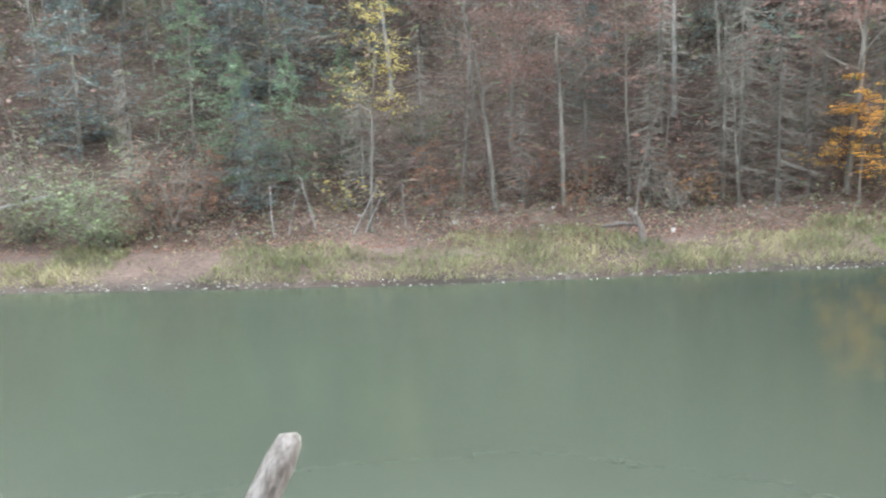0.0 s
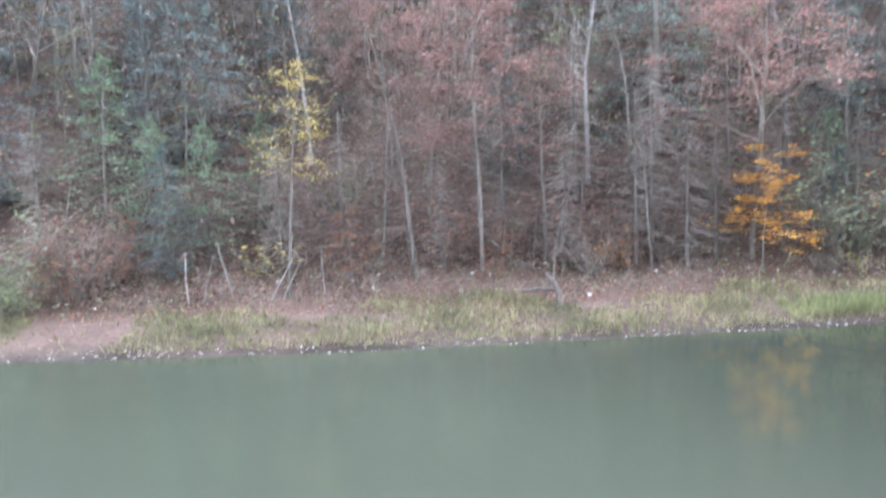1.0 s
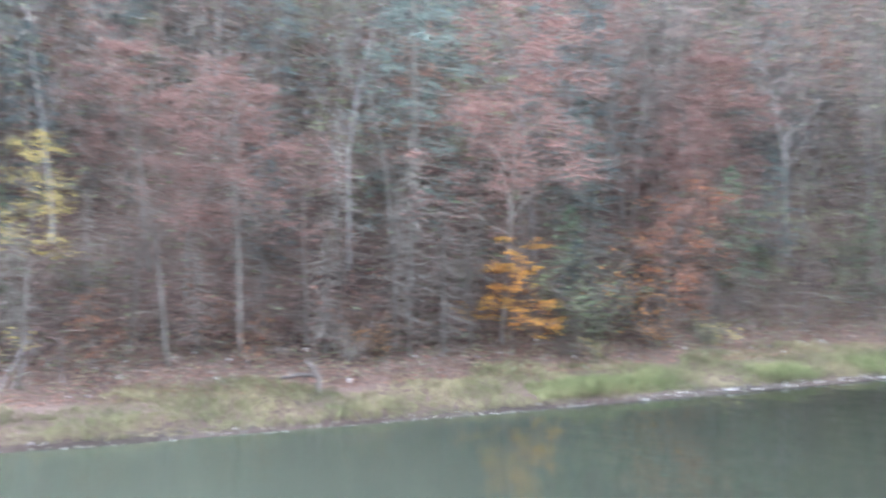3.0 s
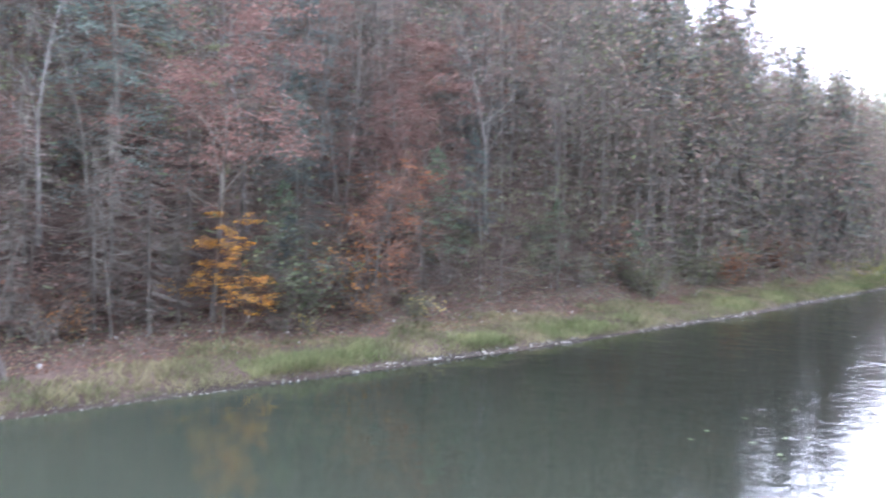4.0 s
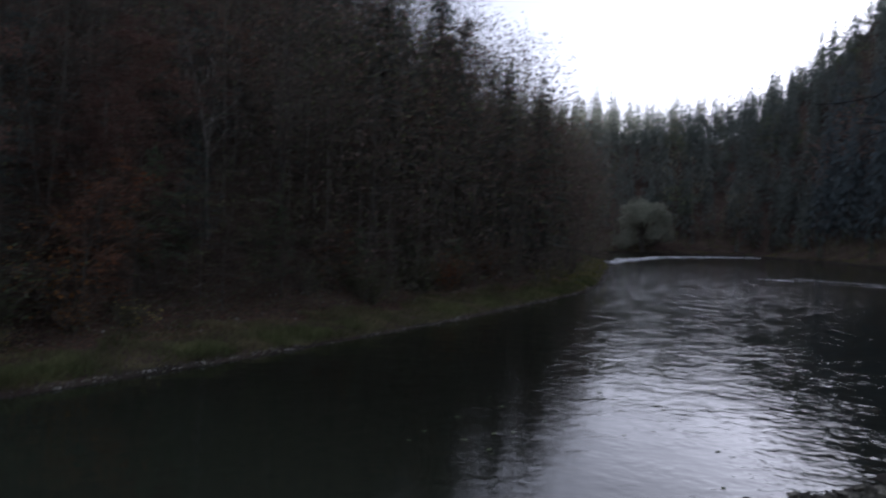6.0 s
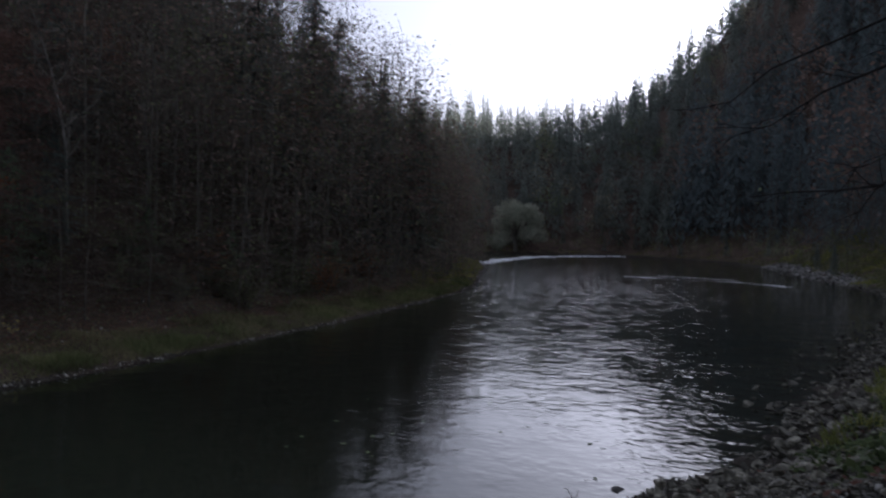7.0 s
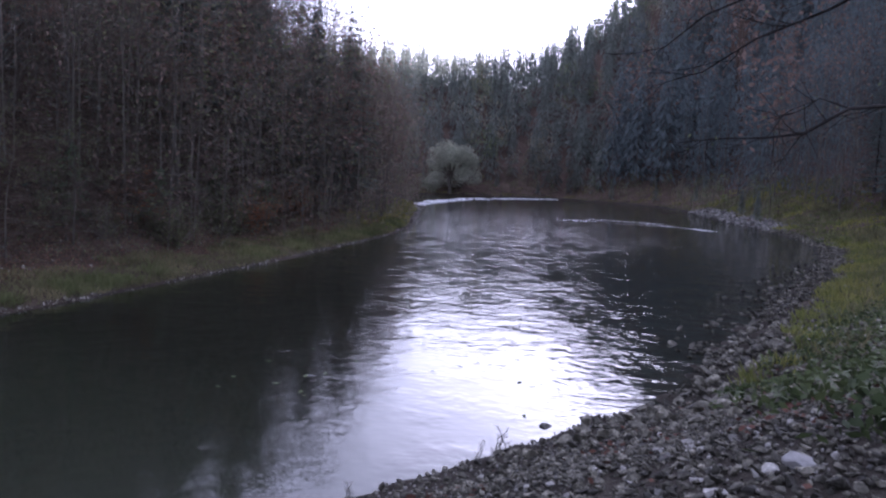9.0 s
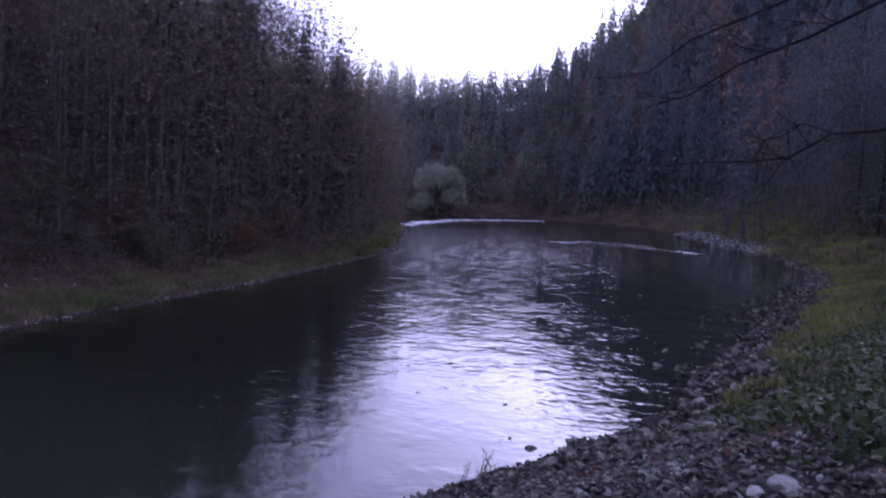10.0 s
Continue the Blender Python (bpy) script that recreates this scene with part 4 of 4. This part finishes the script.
blades("downstream_tufts", "rough straw-coloured tufts on the downstream bank", p, 27, 0.8, GRASS, 0.05, 0.6)
p = along(NEAR, 60, 128, 32000, 0.7, 13.0, -1, rng)
p = p[(p[:, 0] < 84) | (line_distance(p[:, 0], p[:, 1], NEAR) > 3.0)]
p = np.concatenate([p, along(NEAR, 126, 165, 9000, 0.5, 9.0, -1, rng)])
patchy = np.sin(0.35 * p[:, 0] + 1.4 * np.sin(0.3 * p[:, 1])) + np.sin(0.7 * p[:, 1] + 0.2 * p[:, 0]) + rng.normal(size=len(p)) * 0.4 > 0.5
blades("downstream_grass", "yellow-green grass on the downstream bank", p[patchy], 24, 0.4, GRASS_GREEN, 0.05)
blades("downstream_moss", "dull green grass on the downstream bank", p[~patchy], 34, 0.3, TUSSOCK, 0.05)


def litter(name, label, p, seed, size, mat_, lift=0.02, flat=0.8):
    r = np.random.default_rng(seed)
    c = np.stack([p[:, 0], p[:, 1], height(p[:, 0], p[:, 1]) + lift * r.uniform(0.3, 2, len(p))], 1)
    heap = Heap()
    heap.quads(c, *leaves(r, c, size, flat))
    tagged(new(name, heap.mesh(name, mat_)), label, "fallen leaves", kind="stuff")


litter("leaf_litter", "rust-brown fallen leaves on the lower slope", along(OPP, -30, 60, 60000, 2.3, 6.0, 1, rng), 30, 0.04, RUST, 0.03, 0.7)
litter("brown_leaf_litter", "dull brown fallen leaves on the lower slope", along(OPP, -30, 60, 22000, 2.4, 12.0, 1, rng), 31, 0.045, BROWN, 0.04, 0.7)


def undergrowth(name, label, p, seed, reach, size, thin, mat_, flat):
    """A tangle of thin twigs or sprays of leaves above the ground."""
    r = np.random.default_rng(seed)
    n = len(p)
    c = np.stack([p[:, 0], p[:, 1], height(p[:, 0], p[:, 1]) + reach * r.uniform(0, 1, n) ** 1.5], 1)
    u, w = leaves(r, c, size, flat)
    heap = Heap()
    heap.quads(c, u, w * thin)
    tagged(new(name, heap.mesh(name, mat_)), label, "undergrowth", kind="stuff")


undergrowth("twig_undergrowth", "tangle of thin grey-brown twigs over the slope", along(OPP, -28, 106, 115000, 4.4, 24, 1, rng), 70, 5.0, 0.36, 0.035, TWIG, 0.6)
undergrowth("pale_undergrowth", "fine grey twigs in the undergrowth on the slope", along(OPP, -28, 66, 20000, 4.0, 24, 1, rng), 71, 5.5, 0.34, 0.04, TWIG, 0.55)
undergrowth("low_undergrowth", "low tangle of dead stems at the foot of the slope", along(OPP, -28, 60, 16000, 4.2, 9, 1, rng), 75, 1.3, 0.22, 0.06, TWIG, 0.5)
undergrowth("bank_brush", "low dead stems and bramble above the grass", along(OPP, -28, 80, 17000, 2.8, 6, 1, rng), 76, 0.6, 0.16, 0.07, TWIG, 0.4)
undergrowth("bramble", "low dull green bramble leaves above the grass", along(OPP, -28, 80, 26000, 2.4, 6, 1, rng), 77, 0.5, 0.04, 1, OLIVE, 0.5)
undergrowth("grey_green_sprays", "level grey-green sprays of leaves and twigs on the lower slope", along(OPP, -28, 104, 54000, 4.2, 20, 1, rng), 78, 5.0, 0.13, 0.3, PALE, 0.88)
undergrowth("level_boughs", "long level dead boughs and twigs between the trees", along(OPP, -24, 60, 26000, 4.5, 17, 1, rng), 80, 4.5, 0.5, 0.028, TWIG, 0.93)
undergrowth("dead_sprays", "level dead grey twigs over the foot of the slope", along(OPP, -28, 60, 16000, 3.0, 9, 1, rng), 79, 2.4, 0.3, 0.055, TWIG, 0.9)
undergrowth("rusty_undergrowth", "sparse rust-coloured leaves in the undergrowth", along(OPP, -28, 18, 14000, 3.6, 22, 1, rng), 72, 2.2, 0.07, 1, RUST, 0.75)
undergrowth("dark_sprays", "level dark green sprays of young conifers on the slope", along(OPP, 8, 104, 60000, 4.2, 18, 1, rng), 83, 5.5, 0.12, 0.35, NEEDLE, 0.85)
undergrowth("dull_undergrowth", "dull brown leaves in the undergrowth", along(OPP, -28, 108, 52000, 3.4, 24, 1, rng), 73, 5.0, 0.075, 1, BROWN, 0.75)
undergrowth("green_undergrowth", "dull green leaves in the undergrowth", along(OPP, -28, 106, 58000, 3.6, 24, 1, rng), 74, 4.5, 0.07, 1, OLIVE, 0.75)
undergrowth("shaded_brush", "dull brown twigs and leaves along the edge of the shaded wood", along(NEAR, 24, 110, 46000, 8.5, 24, -1, rng), 81, 4.5, 0.09, 0.7, BROWN, 0.6)
undergrowth("shaded_twigs", "thin grey twigs along the edge of the shaded wood", along(NEAR, 24, 110, 26000, 8.5, 22, -1, rng), 82, 5.5, 0.4, 0.035, TWIG, 0.5)
p = along(NEAR, 2, 18, 2600, 0.8, 7.0, -1, rng)
p = p[(np.sin(1.3 * p[:, 0] + 1) * np.sin(1.7 * p[:, 1]) > 0.35) | (rng.uniform(size=len(p)) < 0.12)]
litter("beach_leaves", "fallen red-brown leaves between the cobbles", p, 33, 0.04, WET_LEAF, 0.07, 0.75)
kind("weed", "dry_weed", "small dry leafless weed standing at the water edge", "weed", "", shrub(95, 0.6, (TWIG, BROWN), stems=3, leaf=0, spread=0.25))
plant("weed", 11.75, 2.8, 0, 0.6)
plant("weed", 11.35, 2.95, 90, 0.45)
plant("weed", 9.3, 4.1, 30, 0.35)
p = along(NEAR, 6.0, 34, 70000, 1.2, 9.5, -1, rng)
p = p[p[:, 1] < np.interp(p[:, 0], [5, 7.5, 11, 14.5, 17.8, 19.8, 23, 28], [-1.1, -0.8, -0.6, 0.0, -0.6, -1.7, -2.8, -5.0]) + 0.35 * np.sin(2.2 * p[:, 0]) + 0.3 * np.sin(5.1 * p[:, 0])]
p = p[(np.sin(2.9 * p[:, 0] + 1.5 * p[:, 1]) * np.sin(3.3 * p[:, 1] + 0.5 * p[:, 0]) + rng.normal(size=len(p)) * 0.3 > -0.05) & (rng.uniform(size=len(p)) < np.clip((36 - p[:, 0]) / 12, 0, 1))]
litter("ivy", "low dark green ivy and weeds covering the near bank", p, 32, 0.056, IVY, 0.16, 0.4)


# ---- stones ----
def rock_shapes(seed, n):
    r, out = np.random.default_rng(seed), []
    for _ in range(n):
        bm = bmesh.new()
        q = r.normal(size=(13, 3))
        q /= np.linalg.norm(q, axis=1)[:, None]
        q = q * r.uniform(0.75, 1.1, (13, 1)) * (0.5, 0.5 * r.uniform(0.6, 0.95), 0.5 * r.uniform(0.4, 0.75))
        for c in q:
            bm.verts.new(c)
        bmesh.ops.convex_hull(bm, input=bm.verts)
        bmesh.ops.delete(bm, geom=[v for v in bm.verts if not v.link_faces], context="VERTS")
        bm.verts.index_update()
        out.append((np.array([v.co[:] for v in bm.verts]), [tuple(v.index for v in f.verts) for f in bm.faces]))
        bm.free()
    return out


ROCKS = rock_shapes(40, 10)


def stones(name, label, p, seed, small, big, mat_, sink=0.25):
    r, heap, p = np.random.default_rng(seed), Heap(), np.asarray(p)
    z = height(p[:, 0], p[:, 1])
    for (x, y), zz in zip(p, z):
        v, f = ROCKS[r.integers(len(ROCKS))]
        s = small + (big - small) * r.uniform() ** 2.5
        m = np.array(Euler((r.normal() * 0.3, r.normal() * 0.3, r.uniform(0, 6.28))).to_matrix()) * s
        heap.add(v @ m.T + (x, y, zz + s * (0.25 - sink) + 0.01), f)
    tagged(new(name, heap.mesh(name, mat_)), label, "stones", kind="stuff")


stones("waterline_stones", "pale stones along the far waterline", along(OPP, -30, 12, 700, 0.0, 0.4, 1, rng), 41, 0.03, 0.1, PALE_STONE)
p = along(OPP, 11, 90, 4600, -0.08, 0.32, 1, rng)
p = p[np.sin(1.1 * p[:, 0]) + np.sin(0.47 * p[:, 0] + 1) > -0.7]
stones("bar_stones", "larger pale gravel along the far waterline", p[::2], 55, 0.03, 0.11, STONE, 0.05)
stones("pale_bar_stones", "pale gravel strip along the far waterline", p[1::3], 56, 0.03, 0.12, PALE_STONE, 0.05)
stones("mud_stones", "small grey stones in the mud along the far waterline", along(OPP, -30, 62, 2600, -0.1, 0.45, 1, rng), 42, 0.03, 0.14, STONE)
stones("bank_rubble", "scattered pale rocks at the foot of the wooded slope", along(OPP, -20, 40, 170, 2.6, 5.2, 1, rng), 43, 0.05, 0.2, PALE_STONE, 0.1)
stones("white_rubble", "small white limestone pieces among the leaves at the foot of the slope", along(OPP, -14, 22, 90, 2.3, 4.6, 1, rng), 59, 0.04, 0.13, PALE_STONE, 0.05)
stones("bend_stones", "pale gravel along the river bend", along(OPP, 60, 110, 1000, 0.0, 1.0, 1, rng), 44, 0.06, 0.3, PALE_STONE)
stones("downstream_gravel", "pale gravel bar on the downstream bank", along(NEAR, 84, 124, 1700, -0.2, 3.2, -1, rng), 45, 0.12, 0.7, PALE_STONE, 0.1)
stones("bank_foot_stones", "grey stones along the foot of the downstream bank", along(NEAR, 50, 86, 1500, -0.4, 1.2, -1, rng), 58, 0.1, 0.45, STONE, 0.1)
stones("near_bank_gravel", "grey stones along the near waterline", along(NEAR, 15, 62, 3800, -0.2, 2.0, -1, rng), 46, 0.08, 0.36, STONE, 0.1)
p = along(NEAR, 20, 50, 2000, -2.4, 0.2, -1, rng, True)
p = p[rng.uniform(size=len(p)) < np.exp(-line_distance(p[:, 0], p[:, 1], NEAR) * 1.5)]
r = np.random.default_rng(50)
heap = Heap()
for x, y in p:
    v, f = ROCKS[r.integers(10)]
    s = r.uniform(0.1, 0.34)
    heap.add(v * s @ np.array(Euler((0.2, 0.1, r.uniform(0, 6.28))).to_matrix()).T + (x, y, r.uniform(-0.05, 0.02)), f)
tagged(new("shallow_stones", heap.mesh("shallow_stones", STONE)), "grey wet stones breaking the shallow water", "stones", kind="stuff")
# the cobble beach: the nearest stretch stone by stone, the rest together
p = along(NEAR, 3, 17, 11500, -0.3, 8.0, -1, rng)
near_stretch = (p[:, 0] > 5.0) & (p[:, 0] < 8.4) & (p[:, 1] > -1.2) & (p[:, 1] < 3.6)
stones("cobble_beach", "grey angular river cobbles and gravel on the near beach", p[~near_stretch][::4], 47, 0.06, 0.19, STONE, 0.1)
stones("small_cobbles", "small grey angular cobbles packed on the near beach", p[~near_stretch][1::2], 57, 0.05, 0.13, STONE, 0.1)
stones("beach_gravel", "fine grey gravel between the cobbles", along(NEAR, 3, 15, 6000, -0.2, 8.0, -1, rng), 48, 0.035, 0.08, WET_STONE)
stones("upper_cobbles", "pale and grey angular cobbles over the upper beach", along(NEAR, 4, 14, 4500, 1.0, 8.0, -1, rng), 53, 0.05, 0.15, STONE, 0.05)
stones("beach_shingle", "small dark shingle filling the gaps of the near beach", along(NEAR, 4, 13, 5000, 1.5, 9.0, -1, rng), 60, 0.035, 0.11, STONE, 0.1)
stones("pale_cobbles", "pale limestone pieces among the grey cobbles", along(NEAR, 4, 22, 650, 0.2, 7.5, -1, rng), 54, 0.045, 0.13, PALE_STONE, 0.05)
stones("weedy_stones", "grey stones between the weeds on the near bank", along(NEAR, 11, 25, 1900, 0.3, 5.5, -1, rng), 52, 0.09, 0.42, STONE, 0.05)
stones("path_stones", "scattered grey stones on the bank beside the path", along(NEAR, -9, 3, 1500, 0.0, 7.5, -1, rng), 51, 0.07, 0.22, STONE)
beach = tagged(new("cobble_bank"), "loose grey river cobbles lying on the near beach", "stones", kind="structure")
shapes = []
for i, (v, f) in enumerate(ROCKS):
    for m in (STONE, STONE, STONE, STONE, PALE_STONE):
        hp = Heap()
        hp.add(v, f)
        shapes.append(hp.mesh("cobble", m))
q = p[near_stretch]
for i, (x, y) in enumerate(q[:300]):
    s = 0.07 + 0.12 * rng.uniform() ** 2
    ob = child("cobble", shapes[rng.integers(len(shapes))], beach)
    ob.matrix_world = pose(x, y, h(x, y) + 0.03, *(rng.normal(size=2) * 15), rng.uniform(0, 360)) @ Matrix.Diagonal((s, s, s, 1))
if len(q) > 300:
    stones("loose_cobbles", "grey angular cobbles on the near beach", q[300:], 49, 0.045, 0.15, STONE, 0.1)


def boulder(x, y, s, turn, m, label, squash=0.6, lift=0.0):
    r, bm = np.random.default_rng(int(turn)), bmesh.new()
    q = r.normal(size=(34, 3))
    q = q / np.linalg.norm(q, axis=1)[:, None] * r.uniform(0.85, 1.05, (34, 1)) * (0.55, 0.42, 0.32) * s
    for c in q:
        bm.verts.new(c)
    bmesh.ops.convex_hull(bm, input=bm.verts)
    bmesh.ops.delete(bm, geom=[v for v in bm.verts if not v.link_faces], context="VERTS")
    me = bpy.data.meshes.new("boulder")
    bm.to_mesh(me)
    bm.free()
    me.materials.append(m)
    ob = tagged(new("boulder", me), label, "rock")
    ob.matrix_world = pose(x, y, max(h(x, y), -0.06) + s * 0.1 + lift, 0, 0, turn) @ Matrix.Diagonal((1, 1, squash, 1))


boulder(6.1, -0.6, 0.27, 31, CHALK, "white flat limestone block on the cobble beach", 0.75)
boulder(13.3, 2.5, 0.34, 12, WET_STONE, "dark wet rock standing in the shallow water")


# ---- wood: the broken log, stump, poles and overhanging boughs ----
def limb_thing(name, label, category, tubes, m, part_name):
    root = tagged(new(name), label, category)
    for pts, rad in tubes:
        hp = Heap()
        hp.tube(pts, rad, 9 if rad[0] > 0.03 else 5, cap=True)
        child(part_name, hp.mesh(part_name, m, True), root)
    return root


def snag(base, tip, r0, r1, seed, label):
    """A broken, barkless log with a ragged end."""
    r, hp = np.random.default_rng(seed), Heap()
    b, t = Vector(base), Vector(tip)
    n, sides = 12, 14
    d = (t - b).normalized()
    u = d.cross(Vector((0, 0, 1))).normalized()
    w = d.cross(u)
    vs, fs = [], []
    ridge = r.normal(size=sides) * 0.13
    for i in range(n + 1):
        f = i / n
        for k in range(sides):
            a = 6.2832 * k / sides
            rad = (r0 + (r1 - r0) * f) * (1 + ridge[k] + r.normal() * 0.05) * (0.82 if i == n else 1)
            back = (r.uniform(0, 0.09) if i == n else 0) + (0.015 if i == n - 1 else 0)
            vs.append((b + d * ((t - b).length * min(f, 1) - float(back)) + float(rad) * (math.cos(a) * u + math.sin(a) * w))[:])
    for i in range(n):
        for k in range(sides):
            k2 = (k + 1) % sides
            fs.append((i * sides + k, i * sides + k2, (i + 1) * sides + k2, (i + 1) * sides + k))
    vs.append((t - d * 0.01)[:])
    for k in range(sides):
        fs.append((n * sides + k, n * sides + (k + 1) % sides, len(vs) - 1))
    hp.add(vs, fs)
    tagged(new("broken_log", hp.mesh("broken_log", WEATHERED, True)), label, "log")


snag((-1.60, 3.30, 0.85), (-0.728, 3.62, 2.485), 0.079, 0.060, 3, "weathered barkless log with a broken end, leaning from the bank")

# poles and thin dead stems at the foot of the slope
for x0, y0, dx, dy, L, r0 in [(-4.24, 20.3, 0.0, 0, 1.1, 0.03), (-3.9, 20.28, 0.08, 0, 1.1, 0.025), (-3.2, 20.4, -0.3, 0, 1.3, 0.035),
                              (-2.4, 20.2, 0.55, 0.1, 1.2, 0.03), (-2.1, 20.25, 0.5, 0.0, 1.0, 0.025), (-1.05, 20.3, -0.05, 0, 1.0, 0.025)]:
    b = Vector((x0, y0, h(x0, y0) - 0.15))
    hp = Heap()
    rr = np.random.default_rng(int(abs(x0) * 100))
    hp.tube(bend(rr, b, (dx, dy, 1), L * 1.1 + 0.15, 5, 0.05), [r0 * 0.9 * q for q in (0.75, 0.72, 0.68, 0.6, 0.5, 0.35)], 6, cap=True)
    tagged(new("dead_sapling", hp.mesh("dead_sapling", PALE_BARK, True)), "thin pale dead stem at the foot of the slope", "dead sapling", "dead saplings on the bank")
# the grey stump with its fallen log
bz = h(4.3, 18.8)
limb_thing("tree_stump", "grey broken stump with a fallen branch on the grassy bank", "stump",
           [([(4.32, 18.76, bz - 0.1), (4.30, 18.78, bz + 0.3), (4.18, 18.8, bz + 0.55), (4.02, 18.82, bz + 0.75)], [0.085, 0.07, 0.06, 0.03]),
            ([(4.28, 18.8, bz + 0.36), (3.9, 18.85, bz + 0.4), (3.45, 18.9, bz + 0.34)], [0.05, 0.05, 0.035])], WEATHERED, "limb")
# fallen trunks high on the slope
for pts in ([(39.5, 27.0), (41.5, 28.0), (43.6, 28.6)], [(44.5, 29.5), (46.5, 30.5)], [(9.9, 23.4), (10.5, 23.0)], [(-12.5, 21.6), (-10.6, 22.8)]):
    hp = Heap()
    hp.tube([(x, y, h(x, y) + 0.35) for x, y in pts], [0.07, 0.06, 0.03][:len(pts)], 7, cap=True)
    tagged(new("fallen_trunk", hp.mesh("fallen_trunk", PALE_BARK, True)), "pale fallen trunk lying on the wooded slope", "fallen trunk", "fallen trunks on the slope")


def overhanging_tree():
    """The bare tree beside the path whose boughs reach into view."""
    r = np.random.default_rng(60)
    bx, by = 6.2, -4.4
    z0 = h(bx, by)
    root = tagged(new("overhanging_tree"), "dark leafless tree with long boughs reaching over the bank", "tree")
    trunk = Heap()
    spine = [Vector(c) for c in ((bx, by, z0 - 0.3), (bx + 0.1, by + 0.1, z0 + 1.2), (bx + 0.1, by + 0.3, z0 + 2.8), (bx + 0.3, by + 0.4, z0 + 5.0), (bx + 0.2, by + 0.6, z0 + 8.0))]
    trunk.tube(spine, [0.17, 0.14, 0.12, 0.09, 0.03], 9)
    child("trunk", trunk.mesh("trunk", DARK_BARK, True), root)
    boughs = [([spine[3], (7.0, -2.2, 6.2), (7.27, -1.01, 5.6), (7.36, -0.63, 5.40), (7.4, -0.12, 5.19), (7.44, 0.27, 4.93), (7.4, 0.5, 4.86)], 0.026),
              ([spine[3], (7.9, -2.0, 6.5), (8.29, -0.38, 5.85), (8.35, 0.32, 5.56), (8.38, 0.67, 5.27), (8.35, 1.05, 5.19)], 0.024),
              ([spine[2], (6.7, -2.4, 4.9), (6.89, -1.05, 4.63), (6.93, -0.8, 4.61), (6.97, -0.51, 4.42), (6.99, -0.24, 4.38), (6.99, 0.13, 4.36), (7.0, 0.4, 4.32)], 0.028),
              ([(6.93, -0.8, 4.61), (6.94, -0.6, 4.68), (6.96, -0.42, 4.6), (6.98, -0.23, 4.47)], 0.009)]
    lf = Heap()
    for pts, r0 in boughs:
        b = Heap()
        pts = [Vector(c) for c in pts]
        n = len(pts)
        b.tube(pts, [0.75 * r0 * (1 - 0.85 * i / (n - 1)) for i in range(n)], 6)
        for i in range(2, n):
            for _ in range(2):
                q = pts[i - 1].lerp(pts[i], r.uniform())
                d = (pts[i] - pts[i - 1]).normalized() + Vector(r.normal(size=3)) * 0.6
                tw = bend(r, q, d, r.uniform(0.2, 0.5), 4, 0.15)
                b.tube(tw, [0.0045, 0.004, 0.003, 0.0025, 0.002], 4)
                tw2 = bend(r, tw[2], d + Vector(r.normal(size=3)) * 0.5, r.uniform(0.15, 0.35), 2, 0.15)
                b.tube(tw2, [0.004, 0.003, 0.002], 3)
            c = np.array([pts[i - 1].lerp(pts[i], t)[:] for t in r.uniform(size=4)]) + r.normal(size=(4, 3)) * 0.12
            lf.quads(c, *leaves(r, c, 0.015, 0.3))
        child("bough", b.mesh("bough", WET_BARK, True), root)
    child("foliage", lf.mesh("foliage", PALE), root, "few small pale withered leaves")


overhanging_tree()


# ---- broken water where the river runs over stones, and painted ripple glints ----
def foam_line(name, pts, wide, n, seed, small=1.0):
    r, hp = np.random.default_rng(seed), Heap()
    P = np.array(pts, float)
    t = r.uniform(0, len(P) - 1, n)
    i = np.minimum(t.astype(int), len(P) - 2)
    c = P[i] + (P[i + 1] - P[i]) * (t - i)[:, None] + r.normal(size=(n, 2)) * wide
    for x, y in c:
        if math.sin(1.9 * x + 0.7 * y) + math.sin(0.8 * x + 2) < -0.5:
            continue
        s = r.uniform(0.08, 0.3) * (1 + x / 80) * small
        v, f = ROCKS[r.integers(10)]
        hp.add(v * (s * 1.5, s * 2.2, s * 0.3) + (x, y, 0.0), f)
    tagged(new(name, hp.mesh(name, FOAM_GLINT)), "white flecks standing for broken water and ripple glints", "foam", kind="stuff")


FOAM_GLINT = mat("foam_and_glint_white", 0.35, 0.5)[0]
FOAM_GLINT.node_tree.nodes["Principled BSDF"].inputs["Base Color"].default_value = (0.75, 0.78, 0.8, 1)
foam_line("riffle_foam", [(96, 36), (112, 38), (130, 39), (146, 35), (156, 31)], 0.9, 500, 61)
# white flecks in place of ripples that glint with the sky
foam_line("eddy_glints", [(83, 16), (81.5, 12.5), (81.2, 9), (82, 5.8), (79.5, 2.5), (77.5, 1.2)], 0.45, 800, 62, 0.24)
foam_line("eddy_glint_streak", [(86, 13), (85.5, 9), (85, 6)], 0.35, 260, 63, 0.2)


# ---- leaves adrift on the slack water ----
r = np.random.default_rng(64)
q = np.concatenate([r.normal(size=(12, 2)) * (1.6, 1.2) + (15.2, 7.6), r.normal(size=(6, 2)) * (3, 1.0) + (16.5, 4.8)])
c = np.column_stack([q, np.full(len(q), 0.012)])
heap = Heap()
heap.quads(c, *leaves(r, c, 0.07, 0.99))
tagged(new("drifting_leaves", heap.mesh("drifting_leaves", PALE)), "fallen dull withered leaves drifting on the slack water", "fallen leaves", kind="stuff")
